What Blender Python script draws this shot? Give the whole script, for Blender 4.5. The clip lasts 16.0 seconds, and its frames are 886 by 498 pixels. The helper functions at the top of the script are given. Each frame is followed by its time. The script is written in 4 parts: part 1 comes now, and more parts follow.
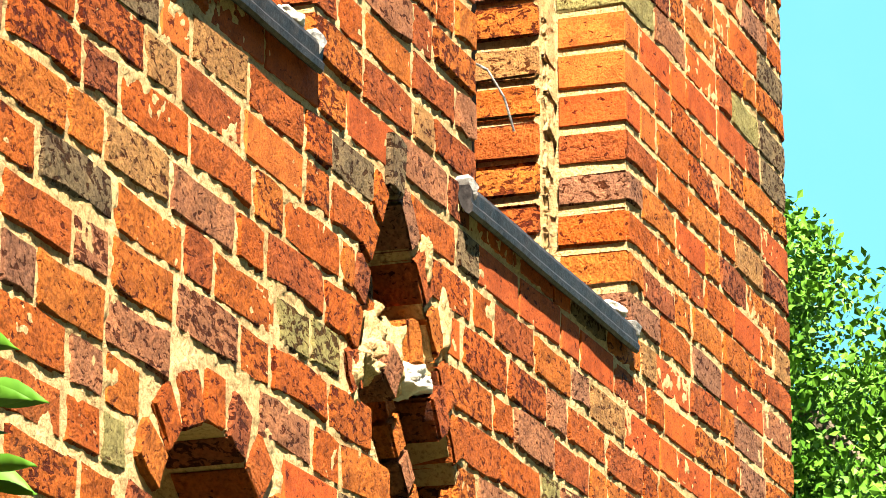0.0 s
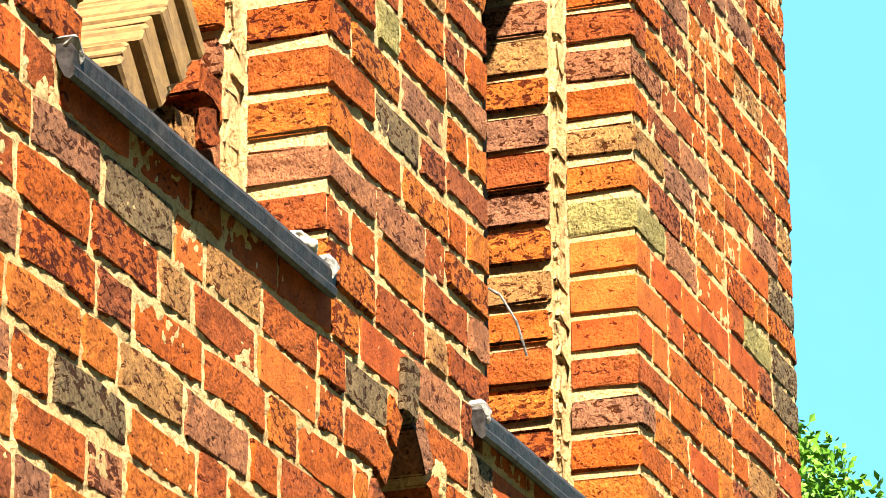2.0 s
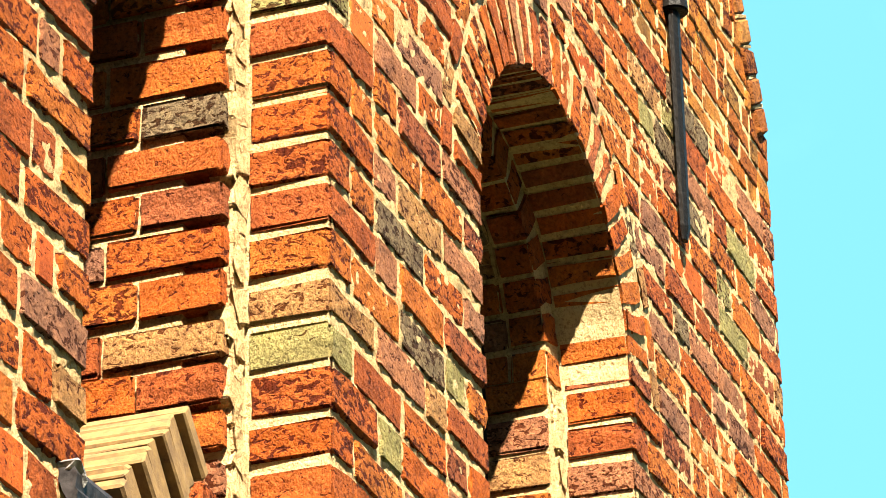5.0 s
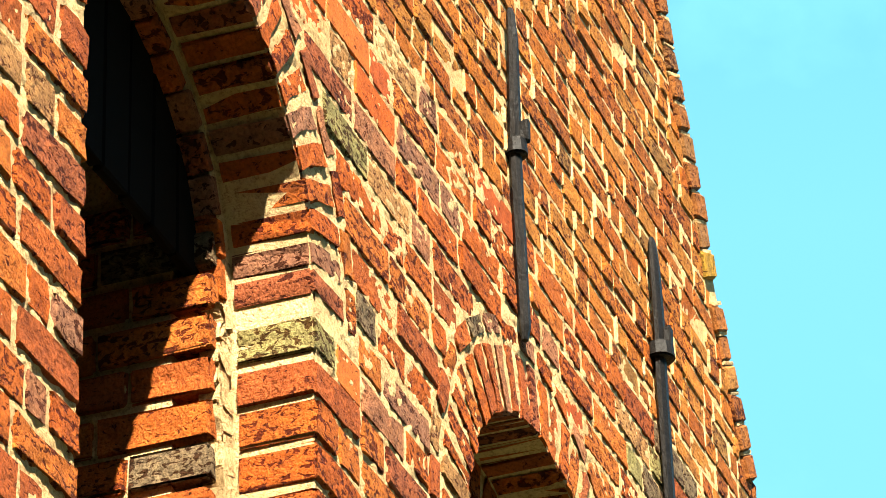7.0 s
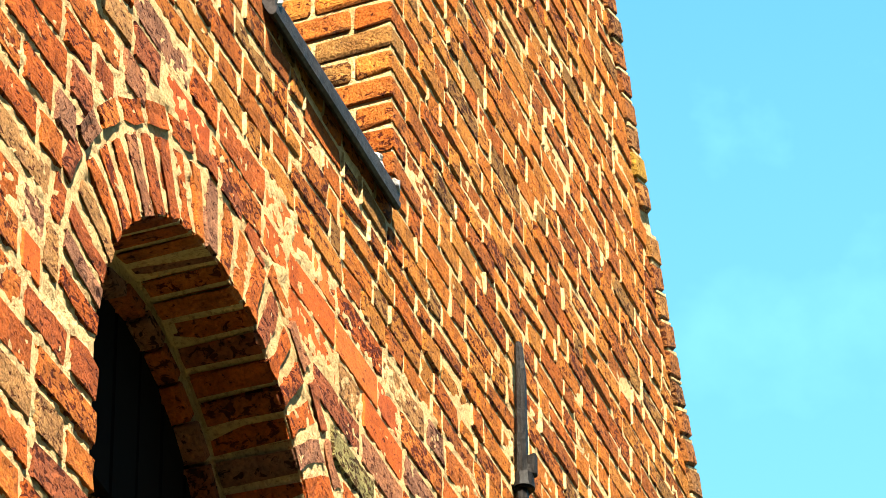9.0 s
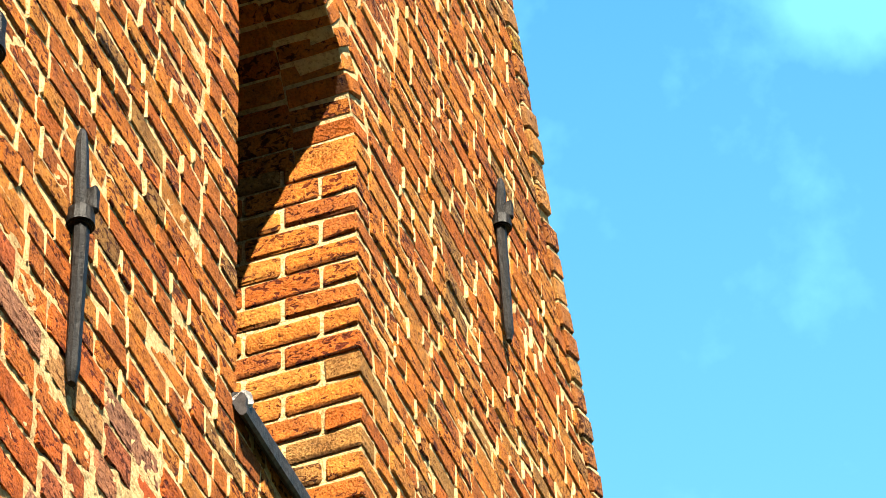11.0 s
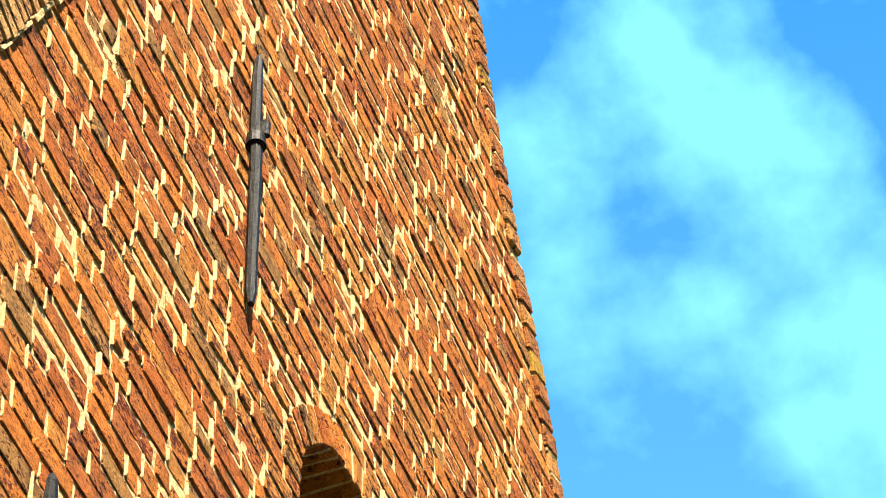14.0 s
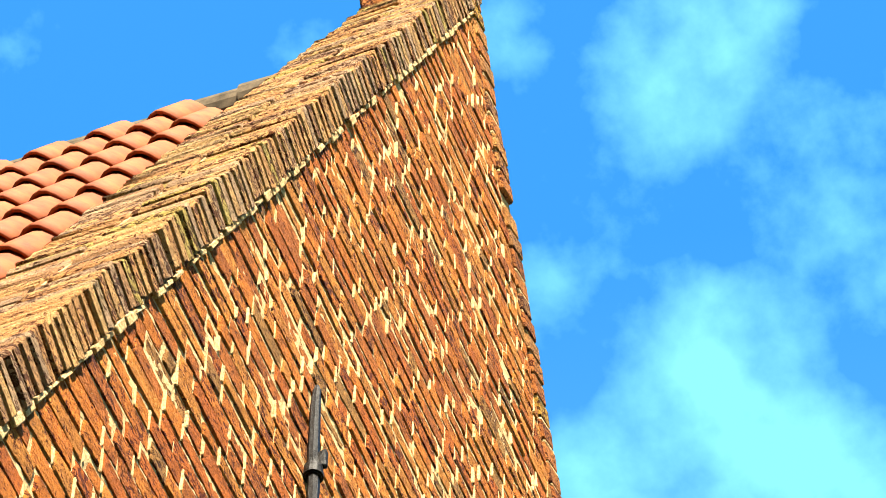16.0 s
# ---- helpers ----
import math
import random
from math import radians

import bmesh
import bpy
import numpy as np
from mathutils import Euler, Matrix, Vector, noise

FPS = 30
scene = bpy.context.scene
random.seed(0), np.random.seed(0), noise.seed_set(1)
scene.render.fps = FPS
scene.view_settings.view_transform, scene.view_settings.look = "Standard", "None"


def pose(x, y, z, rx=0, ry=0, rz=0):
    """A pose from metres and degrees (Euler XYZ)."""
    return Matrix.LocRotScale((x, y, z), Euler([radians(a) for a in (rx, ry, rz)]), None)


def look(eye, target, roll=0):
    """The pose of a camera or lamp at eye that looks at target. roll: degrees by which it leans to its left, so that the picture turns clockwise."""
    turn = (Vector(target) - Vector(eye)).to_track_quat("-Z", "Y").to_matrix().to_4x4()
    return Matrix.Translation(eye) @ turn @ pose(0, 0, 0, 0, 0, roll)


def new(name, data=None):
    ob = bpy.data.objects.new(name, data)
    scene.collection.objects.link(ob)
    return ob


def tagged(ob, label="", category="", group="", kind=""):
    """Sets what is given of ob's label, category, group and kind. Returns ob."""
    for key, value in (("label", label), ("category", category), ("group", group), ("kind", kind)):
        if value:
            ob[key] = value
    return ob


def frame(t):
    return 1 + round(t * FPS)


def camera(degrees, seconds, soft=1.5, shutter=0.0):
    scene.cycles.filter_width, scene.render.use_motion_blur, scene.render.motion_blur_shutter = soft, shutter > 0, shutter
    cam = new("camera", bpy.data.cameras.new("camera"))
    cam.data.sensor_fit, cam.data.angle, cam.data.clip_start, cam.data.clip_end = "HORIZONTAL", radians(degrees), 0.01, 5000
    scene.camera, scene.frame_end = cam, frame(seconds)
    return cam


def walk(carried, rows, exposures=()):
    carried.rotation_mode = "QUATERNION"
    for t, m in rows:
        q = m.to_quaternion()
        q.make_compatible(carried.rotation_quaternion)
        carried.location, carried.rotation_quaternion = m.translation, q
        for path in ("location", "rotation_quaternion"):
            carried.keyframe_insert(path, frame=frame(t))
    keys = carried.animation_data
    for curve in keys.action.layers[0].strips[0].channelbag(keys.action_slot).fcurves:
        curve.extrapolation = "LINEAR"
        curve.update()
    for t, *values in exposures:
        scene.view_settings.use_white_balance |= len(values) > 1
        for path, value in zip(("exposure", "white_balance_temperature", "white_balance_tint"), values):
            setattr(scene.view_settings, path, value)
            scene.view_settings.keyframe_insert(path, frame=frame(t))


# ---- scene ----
cam = camera(13.04, 16.0, soft=0.7)
# seconds, eye x y z, heading clockwise from +y, elevation, lean
ROWS = [
    (0, 0.0069, -2.7547, 1.6021, 70.395, 16.553, -0.039),
    (0.5, 0.0068, -2.754, 1.5992, 70.464, 17.52, -0.17),
    (1, 0.0058, -2.7533, 1.5968, 70.498, 18.361, -0.19),
    (1.5, 0.0057, -2.7542, 1.5959, 70.239, 19.051, -0.238),
    (2, 0.0028, -2.7509, 1.5977, 70.239, 19.898, -0.299),
    (2.5, 0.0005, -2.751, 1.5978, 70.249, 20.657, -0.43),
    (3, -0.0032, -2.748, 1.6002, 70.178, 21.552, -0.584),
    (3.5, -0.0035, -2.7472, 1.6, 70.135, 22.523, -0.774),
    (3.7, -0.0026, -2.7485, 1.6005, 70.149, 22.923, -0.817),
    (5.8, 0.0034, -2.7518, 1.5961, 70.42, 28.164, -1.489),
    (6, 0.0065, -2.7543, 1.5948, 70.451, 28.679, -1.504),
    (6.5, 0.0071, -2.7551, 1.5918, 70.569, 29.881, -1.677),
    (7, 0.004, -2.7578, 1.5914, 70.625, 31.229, -1.971),
    (7.5, -0.0109, -2.7468, 1.5984, 70.709, 32.345, -1.971),
    (8, -0.0027, -2.7484, 1.6034, 70.609, 33.604, -1.867),
    (8.5, 0.0002, -2.7491, 1.6093, 70.604, 34.643, -1.731),
    (9, 0, -2.7474, 1.6104, 70.737, 36.065, -1.376),
    (9.2, 0.0018, -2.7531, 1.6105, 70.746, 36.656, -1.583),
    (11.3, 0.0047, -2.7463, 1.5943, 71.518, 42.88, -2.492),
    (11.5, 0.0061, -2.75, 1.5959, 71.445, 43.428, -2.591),
    (12, 0.0042, -2.7512, 1.5988, 71.322, 44.815, -2.37),
    (12.5, -0.0041, -2.7469, 1.6011, 71.282, 46.244, -2.169),
    (13, -0.0063, -2.7508, 1.602, 71.075, 47.512, -1.947),
    (13.5, -0.0004, -2.7494, 1.6006, 70.869, 48.869, -1.841),
    (14, 0.0029, -2.7491, 1.6002, 70.638, 50.117, -1.483),
    (14.5, 0.0039, -2.748, 1.5988, 70.332, 51.384, -1.2),
    (15, 0.0001, -2.7478, 1.5991, 69.973, 52.596, -0.747),
    (15.5, -0.0058, -2.7444, 1.6009, 69.673, 53.792, -0.302),
    (16, -0.0066, -2.7418, 1.5987, 69.444, 55.002, -0.241),
]


def aim(x, y, z, heading, elevation, lean):
    h, e = radians(heading), radians(elevation)
    ahead = Vector((math.sin(h) * math.cos(e), math.cos(h) * math.cos(e), math.sin(e)))
    eye = Vector((x, y, z))
    return look(eye, eye + ahead, lean)


walk(cam, [(t, aim(*row)) for t, *row in ROWS])

# ---- world, sun ----
SUN_WAY = Vector((1.0, 0.6, -1.4)).normalized()
world = bpy.data.worlds.new("sky")
scene.world = world
world.use_nodes = True
wn, wl = world.node_tree.nodes, world.node_tree.links
wn.clear()
w_out, w_bg = wn.new("ShaderNodeOutputWorld"), wn.new("ShaderNodeBackground")
w_sky = wn.new("ShaderNodeTexSky")
w_sky.sky_type, w_sky.sun_disc = "NISHITA", False
w_sky.sun_elevation = math.asin(-SUN_WAY.z)
w_sky.sun_rotation = math.atan2(-SUN_WAY.x, -SUN_WAY.y)
w_sky.air_density, w_sky.dust_density, w_sky.ozone_density = 1.0, 0.3, 2.5
w_tint = wn.new("ShaderNodeMix")
w_tint.data_type, w_tint.blend_type = "RGBA", "MULTIPLY"
w_tint.inputs["Factor"].default_value = 1.0
w_tint.inputs["B"].default_value = (0.22, 0.90, 1.22, 1)
w_tc, w_map, w_xyz = wn.new("ShaderNodeTexCoord"), wn.new("ShaderNodeMapping"), wn.new("ShaderNodeSeparateXYZ")
w_map.inputs["Scale"].default_value = (14, 14, 16)
w_map.inputs["Location"].default_value = (0.35, 0.2, 0.1)
w_noise, w_ramp = wn.new("ShaderNodeTexNoise"), wn.new("ShaderNodeValToRGB")
w_noise.inputs["Scale"].default_value, w_noise.inputs["Detail"].default_value = 2.0, 7
w_noise.inputs["Roughness"].default_value = 0.53
w_ramp.color_ramp.elements[0].position, w_ramp.color_ramp.elements[1].position = 0.40, 0.95
# cloud banks: direction, angular radius, weight
CLOUDS = [
    ((0.519, 0.122, 0.846), 0.030, 1.0), ((0.555, 0.181, 0.812), 0.016, 0.7), ((0.531, 0.159, 0.833), 0.020, 0.45), ((0.552, 0.108, 0.827), 0.021, 0.5),
    ((0.584, 0.108, 0.805), 0.020, 0.6), ((0.482, 0.254, 0.839), 0.011, 0.4), ((0.499, 0.172, 0.850), 0.014, 0.6), ((0.588, 0.144, 0.796), 0.027, 1.0),
    ((0.592, 0.182, 0.785), 0.020, 0.8), ((0.610, 0.129, 0.782), 0.022, 0.7), ((0.637, 0.129, 0.760), 0.033, 1.0), ((0.623, 0.181, 0.761), 0.021, 0.7),
    ((0.656, 0.134, 0.742), 0.026, 0.9), ((0.676, 0.116, 0.727), 0.034, 1.0), ((0.692, 0.156, 0.705), 0.021, 0.25), ((0.691, 0.119, 0.713), 0.026, 0.9),
    ((0.802, 0.183, 0.569), 0.030, 0.7)]
w_sum = None
for way, reach, weight in CLOUDS:
    far = wn.new("ShaderNodeVectorMath")
    far.operation = "DISTANCE"
    far.inputs[1].default_value = Vector(way).normalized()
    wl.new(w_tc.outputs["Generated"], far.inputs[0])
    fade = wn.new("ShaderNodeMapRange")
    fade.interpolation_type = "SMOOTHSTEP"
    fade.inputs["From Min"].default_value, fade.inputs["From Max"].default_value = 0.0, reach * 1.5
    fade.inputs["To Min"].default_value, fade.inputs["To Max"].default_value = weight * 0.62, 0.0
    wl.new(far.outputs["Value"], fade.inputs["Value"])
    if w_sum is None:
        w_sum = fade.outputs["Result"]
    else:
        join = wn.new("ShaderNodeMath")
        join.operation = "ADD"
        wl.new(w_sum, join.inputs[0])
        wl.new(fade.outputs["Result"], join.inputs[1])
        w_sum = join.outputs[0]
w_puff = wn.new("ShaderNodeMath")
w_puff.operation = "MULTIPLY_ADD"
w_puff.inputs[1].default_value = 1.7
w_cap = wn.new("ShaderNodeMath")
w_cap.operation = "MINIMUM"
w_cap.inputs[1].default_value = 0.62
wl.new(w_sum, w_cap.inputs[0])
w_off = wn.new("ShaderNodeMath")
w_off.operation = "ADD"
w_off.inputs[1].default_value = -0.56
wl.new(w_cap.outputs[0], w_off.inputs[0])
wl.new(w_off.outputs[0], w_puff.inputs[2])
w_mix, w_haze, w_range = wn.new("ShaderNodeMix"), wn.new("ShaderNodeMix"), wn.new("ShaderNodeMapRange")
w_mix.data_type = w_haze.data_type = "RGBA"
w_mix.inputs["B"].default_value = (0.86, 2.75, 3.4, 1)
w_haze.inputs["B"].default_value = (0.92, 2.6, 3.3, 1)
w_range.inputs["From Min"].default_value, w_range.inputs["From Max"].default_value = 0.52, 0.82
w_range.inputs["To Min"].default_value, w_range.inputs["To Max"].default_value = 0.85, 0.0
wl.new(w_tc.outputs["Generated"], w_map.inputs["Vector"])
wl.new(w_tc.outputs["Generated"], w_xyz.inputs["Vector"])
wl.new(w_xyz.outputs["Z"], w_range.inputs["Value"])
wl.new(w_map.outputs["Vector"], w_noise.inputs["Vector"])
wl.new(w_noise.outputs["Fac"], w_puff.inputs[0])
wl.new(w_puff.outputs[0], w_ramp.inputs["Fac"])
wl.new(w_sky.outputs["Color"], w_tint.inputs["A"])
wl.new(w_ramp.outputs["Color"], w_mix.inputs["Factor"])
wl.new(w_tint.outputs["Result"], w_mix.inputs["A"])
wl.new(w_mix.outputs["Result"], w_haze.inputs["A"])
wl.new(w_range.outputs["Result"], w_haze.inputs["Factor"])
# whiter towards the sun
w_dot, w_near, w_glow = wn.new("ShaderNodeVectorMath"), wn.new("ShaderNodeMapRange"), wn.new("ShaderNodeMix")
w_dot.operation = "DOT_PRODUCT"
w_dot.inputs[1].default_value = -SUN_WAY
w_near.interpolation_type = "SMOOTHSTEP"
w_near.inputs["From Min"].default_value, w_near.inputs["From Max"].default_value = 0.28, 0.85
w_glow.data_type, w_glow.blend_type = "RGBA", "MULTIPLY"
w_glow.inputs["B"].default_value = (2.0, 0.80, 0.58, 1)
wl.new(w_tc.outputs["Generated"], w_dot.inputs[0])
wl.new(w_dot.outputs["Value"], w_near.inputs["Value"])
wl.new(w_near.outputs["Result"], w_glow.inputs["Factor"])
wl.new(w_haze.outputs["Result"], w_glow.inputs["A"])
wl.new(w_glow.outputs["Result"], w_bg.inputs["Color"])
w_bg.inputs["Strength"].default_value = 0.05
wl.new(w_bg.outputs["Background"], w_out.inputs["Surface"])

sun = new("sun", bpy.data.lights.new("sun", "SUN"))
sun.data.energy, sun.data.angle, sun.data.color = 5.0, radians(0.53), (1.0, 0.90, 0.72)
sun.matrix_world = look((-8, -9, 22), Vector((-8, -9, 22)) + SUN_WAY)
scene.view_settings.exposure = 2.9


# ---- materials ----
def material(name):
    m = bpy.data.materials.new(name)
    m.use_nodes = True
    n, l = m.node_tree.nodes, m.node_tree.links
    return m, n, l, n["Principled BSDF"]


def ramp(n, stops, mode="LINEAR"):
    r = n.new("ShaderNodeValToRGB")
    r.color_ramp.interpolation = mode
    while len(r.color_ramp.elements) < len(stops):
        r.color_ramp.elements.new(0.5)
    for e, (p, c) in zip(r.color_ramp.elements, stops):
        e.position, e.color = p, (*c, 1)
    return r


def math_node(n, op, a=None, b=None):
    q = n.new("ShaderNodeMath")
    q.operation = op
    for i, v in enumerate((a, b)):
        if v is not None:
            q.inputs[i].default_value = v
    return q


def mix_node(n, kind="MIX", fac=0.5):
    q = n.new("ShaderNodeMix")
    q.data_type, q.blend_type = "RGBA", kind
    q.inputs["Factor"].default_value = fac
    return q


def noise_node(n, l, vec, scale, detail=4, rough=0.55):
    q = n.new("ShaderNodeTexNoise")
    q.inputs["Scale"].default_value, q.inputs["Detail"].default_value = scale, detail
    q.inputs["Roughness"].default_value = rough
    if vec is not None:
        l.new(vec, q.inputs["Vector"])
    return q


def brick_material(name, palette, pits, grain, lichen, bump):
    """Fired clay: a colour of its own for every piece, blotches, dark pits, pale bloom and lichen."""
    m, n, l, p = material(name)
    geo, info = n.new("ShaderNodeNewGeometry"), n.new("ShaderNodeObjectInfo")
    add, fr = math_node(n, "ADD"), math_node(n, "FRACT")
    l.new(geo.outputs["Random Per Island"], add.inputs[0])
    l.new(info.outputs["Random"], add.inputs[1])
    l.new(add.outputs[0], fr.inputs[0])
    base = ramp(n, palette, "CONSTANT")
    l.new(fr.outputs[0], base.inputs["Fac"])
    far = math_node(n, "MULTIPLY", b=37.0)
    l.new(fr.outputs[0], far.inputs[0])
    shift = n.new("ShaderNodeVectorMath")
    shift.operation = "ADD"
    l.new(geo.outputs["Position"], shift.inputs[0])
    l.new(far.outputs[0], shift.inputs[1])
    pos = shift.outputs[0]
    # blotches
    big = noise_node(n, l, pos, 14, 5, 0.6)
    r1 = ramp(n, [(0.28, (0.5, 0.43, 0.42)), (0.5, (0.95, 0.95, 0.95)), (0.72, (1.35, 1.3, 1.15))])
    l.new(big.outputs["Fac"], r1.inputs["Fac"])
    m1 = mix_node(n, "MULTIPLY", 0.75)
    l.new(base.outputs["Color"], m1.inputs["A"])
    l.new(r1.outputs["Color"], m1.inputs["B"])
    # fine grain
    fine = noise_node(n, l, pos, grain, 6, 0.7)
    r2 = ramp(n, [(0.34, (0.58, 0.52, 0.48)), (0.5, (1.02, 1.02, 1.0)), (0.66, (1.28, 1.26, 1.12))])
    l.new(fine.outputs["Fac"], r2.inputs["Fac"])
    m2 = mix_node(n, "MULTIPLY", 1.0)
    l.new(m1.outputs["Result"], m2.inputs["A"])
    l.new(r2.outputs["Color"], m2.inputs["B"])
    # pits where the face has weathered, on some pieces more than on others; their shade is darkened into the colour
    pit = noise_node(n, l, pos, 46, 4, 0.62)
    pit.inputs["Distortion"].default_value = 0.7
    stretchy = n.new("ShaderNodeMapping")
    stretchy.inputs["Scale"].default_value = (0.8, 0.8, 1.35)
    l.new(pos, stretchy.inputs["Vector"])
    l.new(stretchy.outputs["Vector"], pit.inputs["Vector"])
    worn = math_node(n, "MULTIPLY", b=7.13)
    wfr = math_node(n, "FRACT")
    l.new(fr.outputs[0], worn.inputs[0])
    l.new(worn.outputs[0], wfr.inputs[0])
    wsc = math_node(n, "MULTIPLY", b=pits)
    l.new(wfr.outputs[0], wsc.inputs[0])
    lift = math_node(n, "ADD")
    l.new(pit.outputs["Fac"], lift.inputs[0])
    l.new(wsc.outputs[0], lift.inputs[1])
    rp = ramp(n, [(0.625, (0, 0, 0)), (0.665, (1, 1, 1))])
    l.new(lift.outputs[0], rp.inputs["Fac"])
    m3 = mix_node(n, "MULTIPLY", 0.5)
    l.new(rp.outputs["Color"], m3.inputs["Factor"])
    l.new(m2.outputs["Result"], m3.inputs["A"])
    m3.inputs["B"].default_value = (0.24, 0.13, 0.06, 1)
    # lichen and lime bloom in larger patches
    patch = noise_node(n, l, geo.outputs["Position"], 1.7, 7, 0.65)
    rl = ramp(n, [(0.60, (0, 0, 0)), (0.74, (lichen, lichen, lichen))])
    l.new(patch.outputs["Fac"], rl.inputs["Fac"])
    m4 = mix_node(n)
    l.new(rl.outputs["Color"], m4.inputs["Factor"])
    l.new(m3.outputs["Result"], m4.inputs["A"])
    m4.inputs["B"].default_value = (0.27, 0.22, 0.09, 1)
    l.new(m4.outputs["Result"], p.inputs["Base Color"])
    p.inputs["Roughness"].default_value = 0.95
    p.inputs["Specular IOR Level"].default_value = 0.12
    deep = math_node(n, "MULTIPLY", b=-1.7)
    l.new(rp.outputs["Color"], deep.inputs[0])
    lumpy = noise_node(n, l, pos, 22, 3, 0.6)
    swell, hall = math_node(n, "MULTIPLY", b=1.4), math_node(n, "ADD")
    l.new(lumpy.outputs["Fac"], swell.inputs[0])
    hsum, h2 = math_node(n, "ADD"), math_node(n, "MULTIPLY", b=0.9)
    l.new(fine.outputs["Fac"], h2.inputs[0])
    l.new(h2.outputs[0], hsum.inputs[0])
    l.new(deep.outputs[0], hsum.inputs[1])
    bp = n.new("ShaderNodeBump")
    bp.inputs["Strength"].default_value, bp.inputs["Distance"].default_value = bump, 0.040
    l.new(hsum.outputs[0], hall.inputs[0])
    l.new(swell.outputs[0], hall.inputs[1])
    l.new(hall.outputs[0], bp.inputs["Height"])
    l.new(bp.outputs["Normal"], p.inputs["Normal"])
    return m


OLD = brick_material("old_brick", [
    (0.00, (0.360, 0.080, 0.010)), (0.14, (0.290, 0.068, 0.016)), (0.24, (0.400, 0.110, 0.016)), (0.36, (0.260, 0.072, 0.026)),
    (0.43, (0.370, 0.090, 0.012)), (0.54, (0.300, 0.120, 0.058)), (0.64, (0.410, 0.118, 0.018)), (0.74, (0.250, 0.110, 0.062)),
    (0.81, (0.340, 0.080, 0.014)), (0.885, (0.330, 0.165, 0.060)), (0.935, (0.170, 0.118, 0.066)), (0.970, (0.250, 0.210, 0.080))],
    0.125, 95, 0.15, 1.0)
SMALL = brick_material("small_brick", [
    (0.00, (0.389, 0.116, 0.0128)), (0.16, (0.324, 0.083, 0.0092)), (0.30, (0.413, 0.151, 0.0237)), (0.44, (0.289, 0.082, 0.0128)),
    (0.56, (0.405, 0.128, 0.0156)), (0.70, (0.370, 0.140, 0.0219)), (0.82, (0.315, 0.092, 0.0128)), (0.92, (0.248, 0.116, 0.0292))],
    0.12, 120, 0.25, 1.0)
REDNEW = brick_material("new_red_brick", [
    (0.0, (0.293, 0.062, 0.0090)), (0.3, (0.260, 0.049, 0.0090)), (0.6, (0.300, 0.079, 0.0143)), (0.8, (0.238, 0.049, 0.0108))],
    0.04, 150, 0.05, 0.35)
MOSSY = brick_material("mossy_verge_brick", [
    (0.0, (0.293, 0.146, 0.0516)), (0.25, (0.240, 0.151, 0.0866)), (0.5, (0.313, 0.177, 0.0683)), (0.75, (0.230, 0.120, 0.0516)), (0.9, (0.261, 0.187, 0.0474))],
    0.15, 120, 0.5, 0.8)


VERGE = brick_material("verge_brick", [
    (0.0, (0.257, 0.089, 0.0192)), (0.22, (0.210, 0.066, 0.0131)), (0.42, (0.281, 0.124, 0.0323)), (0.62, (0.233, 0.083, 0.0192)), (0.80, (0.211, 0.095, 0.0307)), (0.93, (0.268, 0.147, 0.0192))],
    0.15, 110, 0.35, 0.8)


def mortar_material(name, light, dark):
    m, n, l, p = material(name)
    geo = n.new("ShaderNodeNewGeometry")
    a, b = noise_node(n, l, geo.outputs["Position"], 85, 5, 0.75), noise_node(n, l, geo.outputs["Position"], 2.3, 4, 0.6)
    r = ramp(n, [(0.34, dark), (0.50, light), (0.8, tuple(min(1, c * 1.12) for c in light))])
    l.new(a.outputs["Fac"], r.inputs["Fac"])
    r2 = ramp(n, [(0.3, (0.72, 0.66, 0.56)), (0.6, (1, 1, 1))])
    l.new(b.outputs["Fac"], r2.inputs["Fac"])
    mx = mix_node(n, "MULTIPLY", 0.8)
    l.new(r.outputs["Color"], mx.inputs["A"])
    l.new(r2.outputs["Color"], mx.inputs["B"])
    l.new(mx.outputs["Result"], p.inputs["Base Color"])
    p.inputs["Roughness"].default_value = 0.95
    p.inputs["Specular IOR Level"].default_value = 0.1
    bp = n.new("ShaderNodeBump")
    bp.inputs["Strength"].default_value, bp.inputs["Distance"].default_value = 1.0, 0.02
    c = noise_node(n, l, geo.outputs["Position"], 38, 3, 0.6)
    both = math_node(n, "ADD")
    l.new(a.outputs["Fac"], both.inputs[0])
    l.new(c.outputs["Fac"], both.inputs[1])
    l.new(both.outputs[0], bp.inputs["Height"])
    l.new(bp.outputs["Normal"], p.inputs["Normal"])
    return m


MORTAR = mortar_material("lime_mortar", (0.55, 0.385, 0.190), (0.30, 0.180, 0.078))


def plain_material(name, low, high, scale, rough, metal=0.0, bump=0.3, dist=0.004):
    m, n, l, p = material(name)
    geo = n.new("ShaderNodeNewGeometry")
    a = noise_node(n, l, geo.outputs["Position"], scale, 6, 0.65)
    r = ramp(n, [(0.3, low), (0.7, high)])
    l.new(a.outputs["Fac"], r.inputs["Fac"])
    l.new(r.outputs["Color"], p.inputs["Base Color"])
    p.inputs["Roughness"].default_value, p.inputs["Metallic"].default_value = rough, metal
    bp = n.new("ShaderNodeBump")
    bp.inputs["Strength"].default_value, bp.inputs["Distance"].default_value = bump, dist
    l.new(a.outputs["Fac"], bp.inputs["Height"])
    l.new(bp.outputs["Normal"], p.inputs["Normal"])
    return m


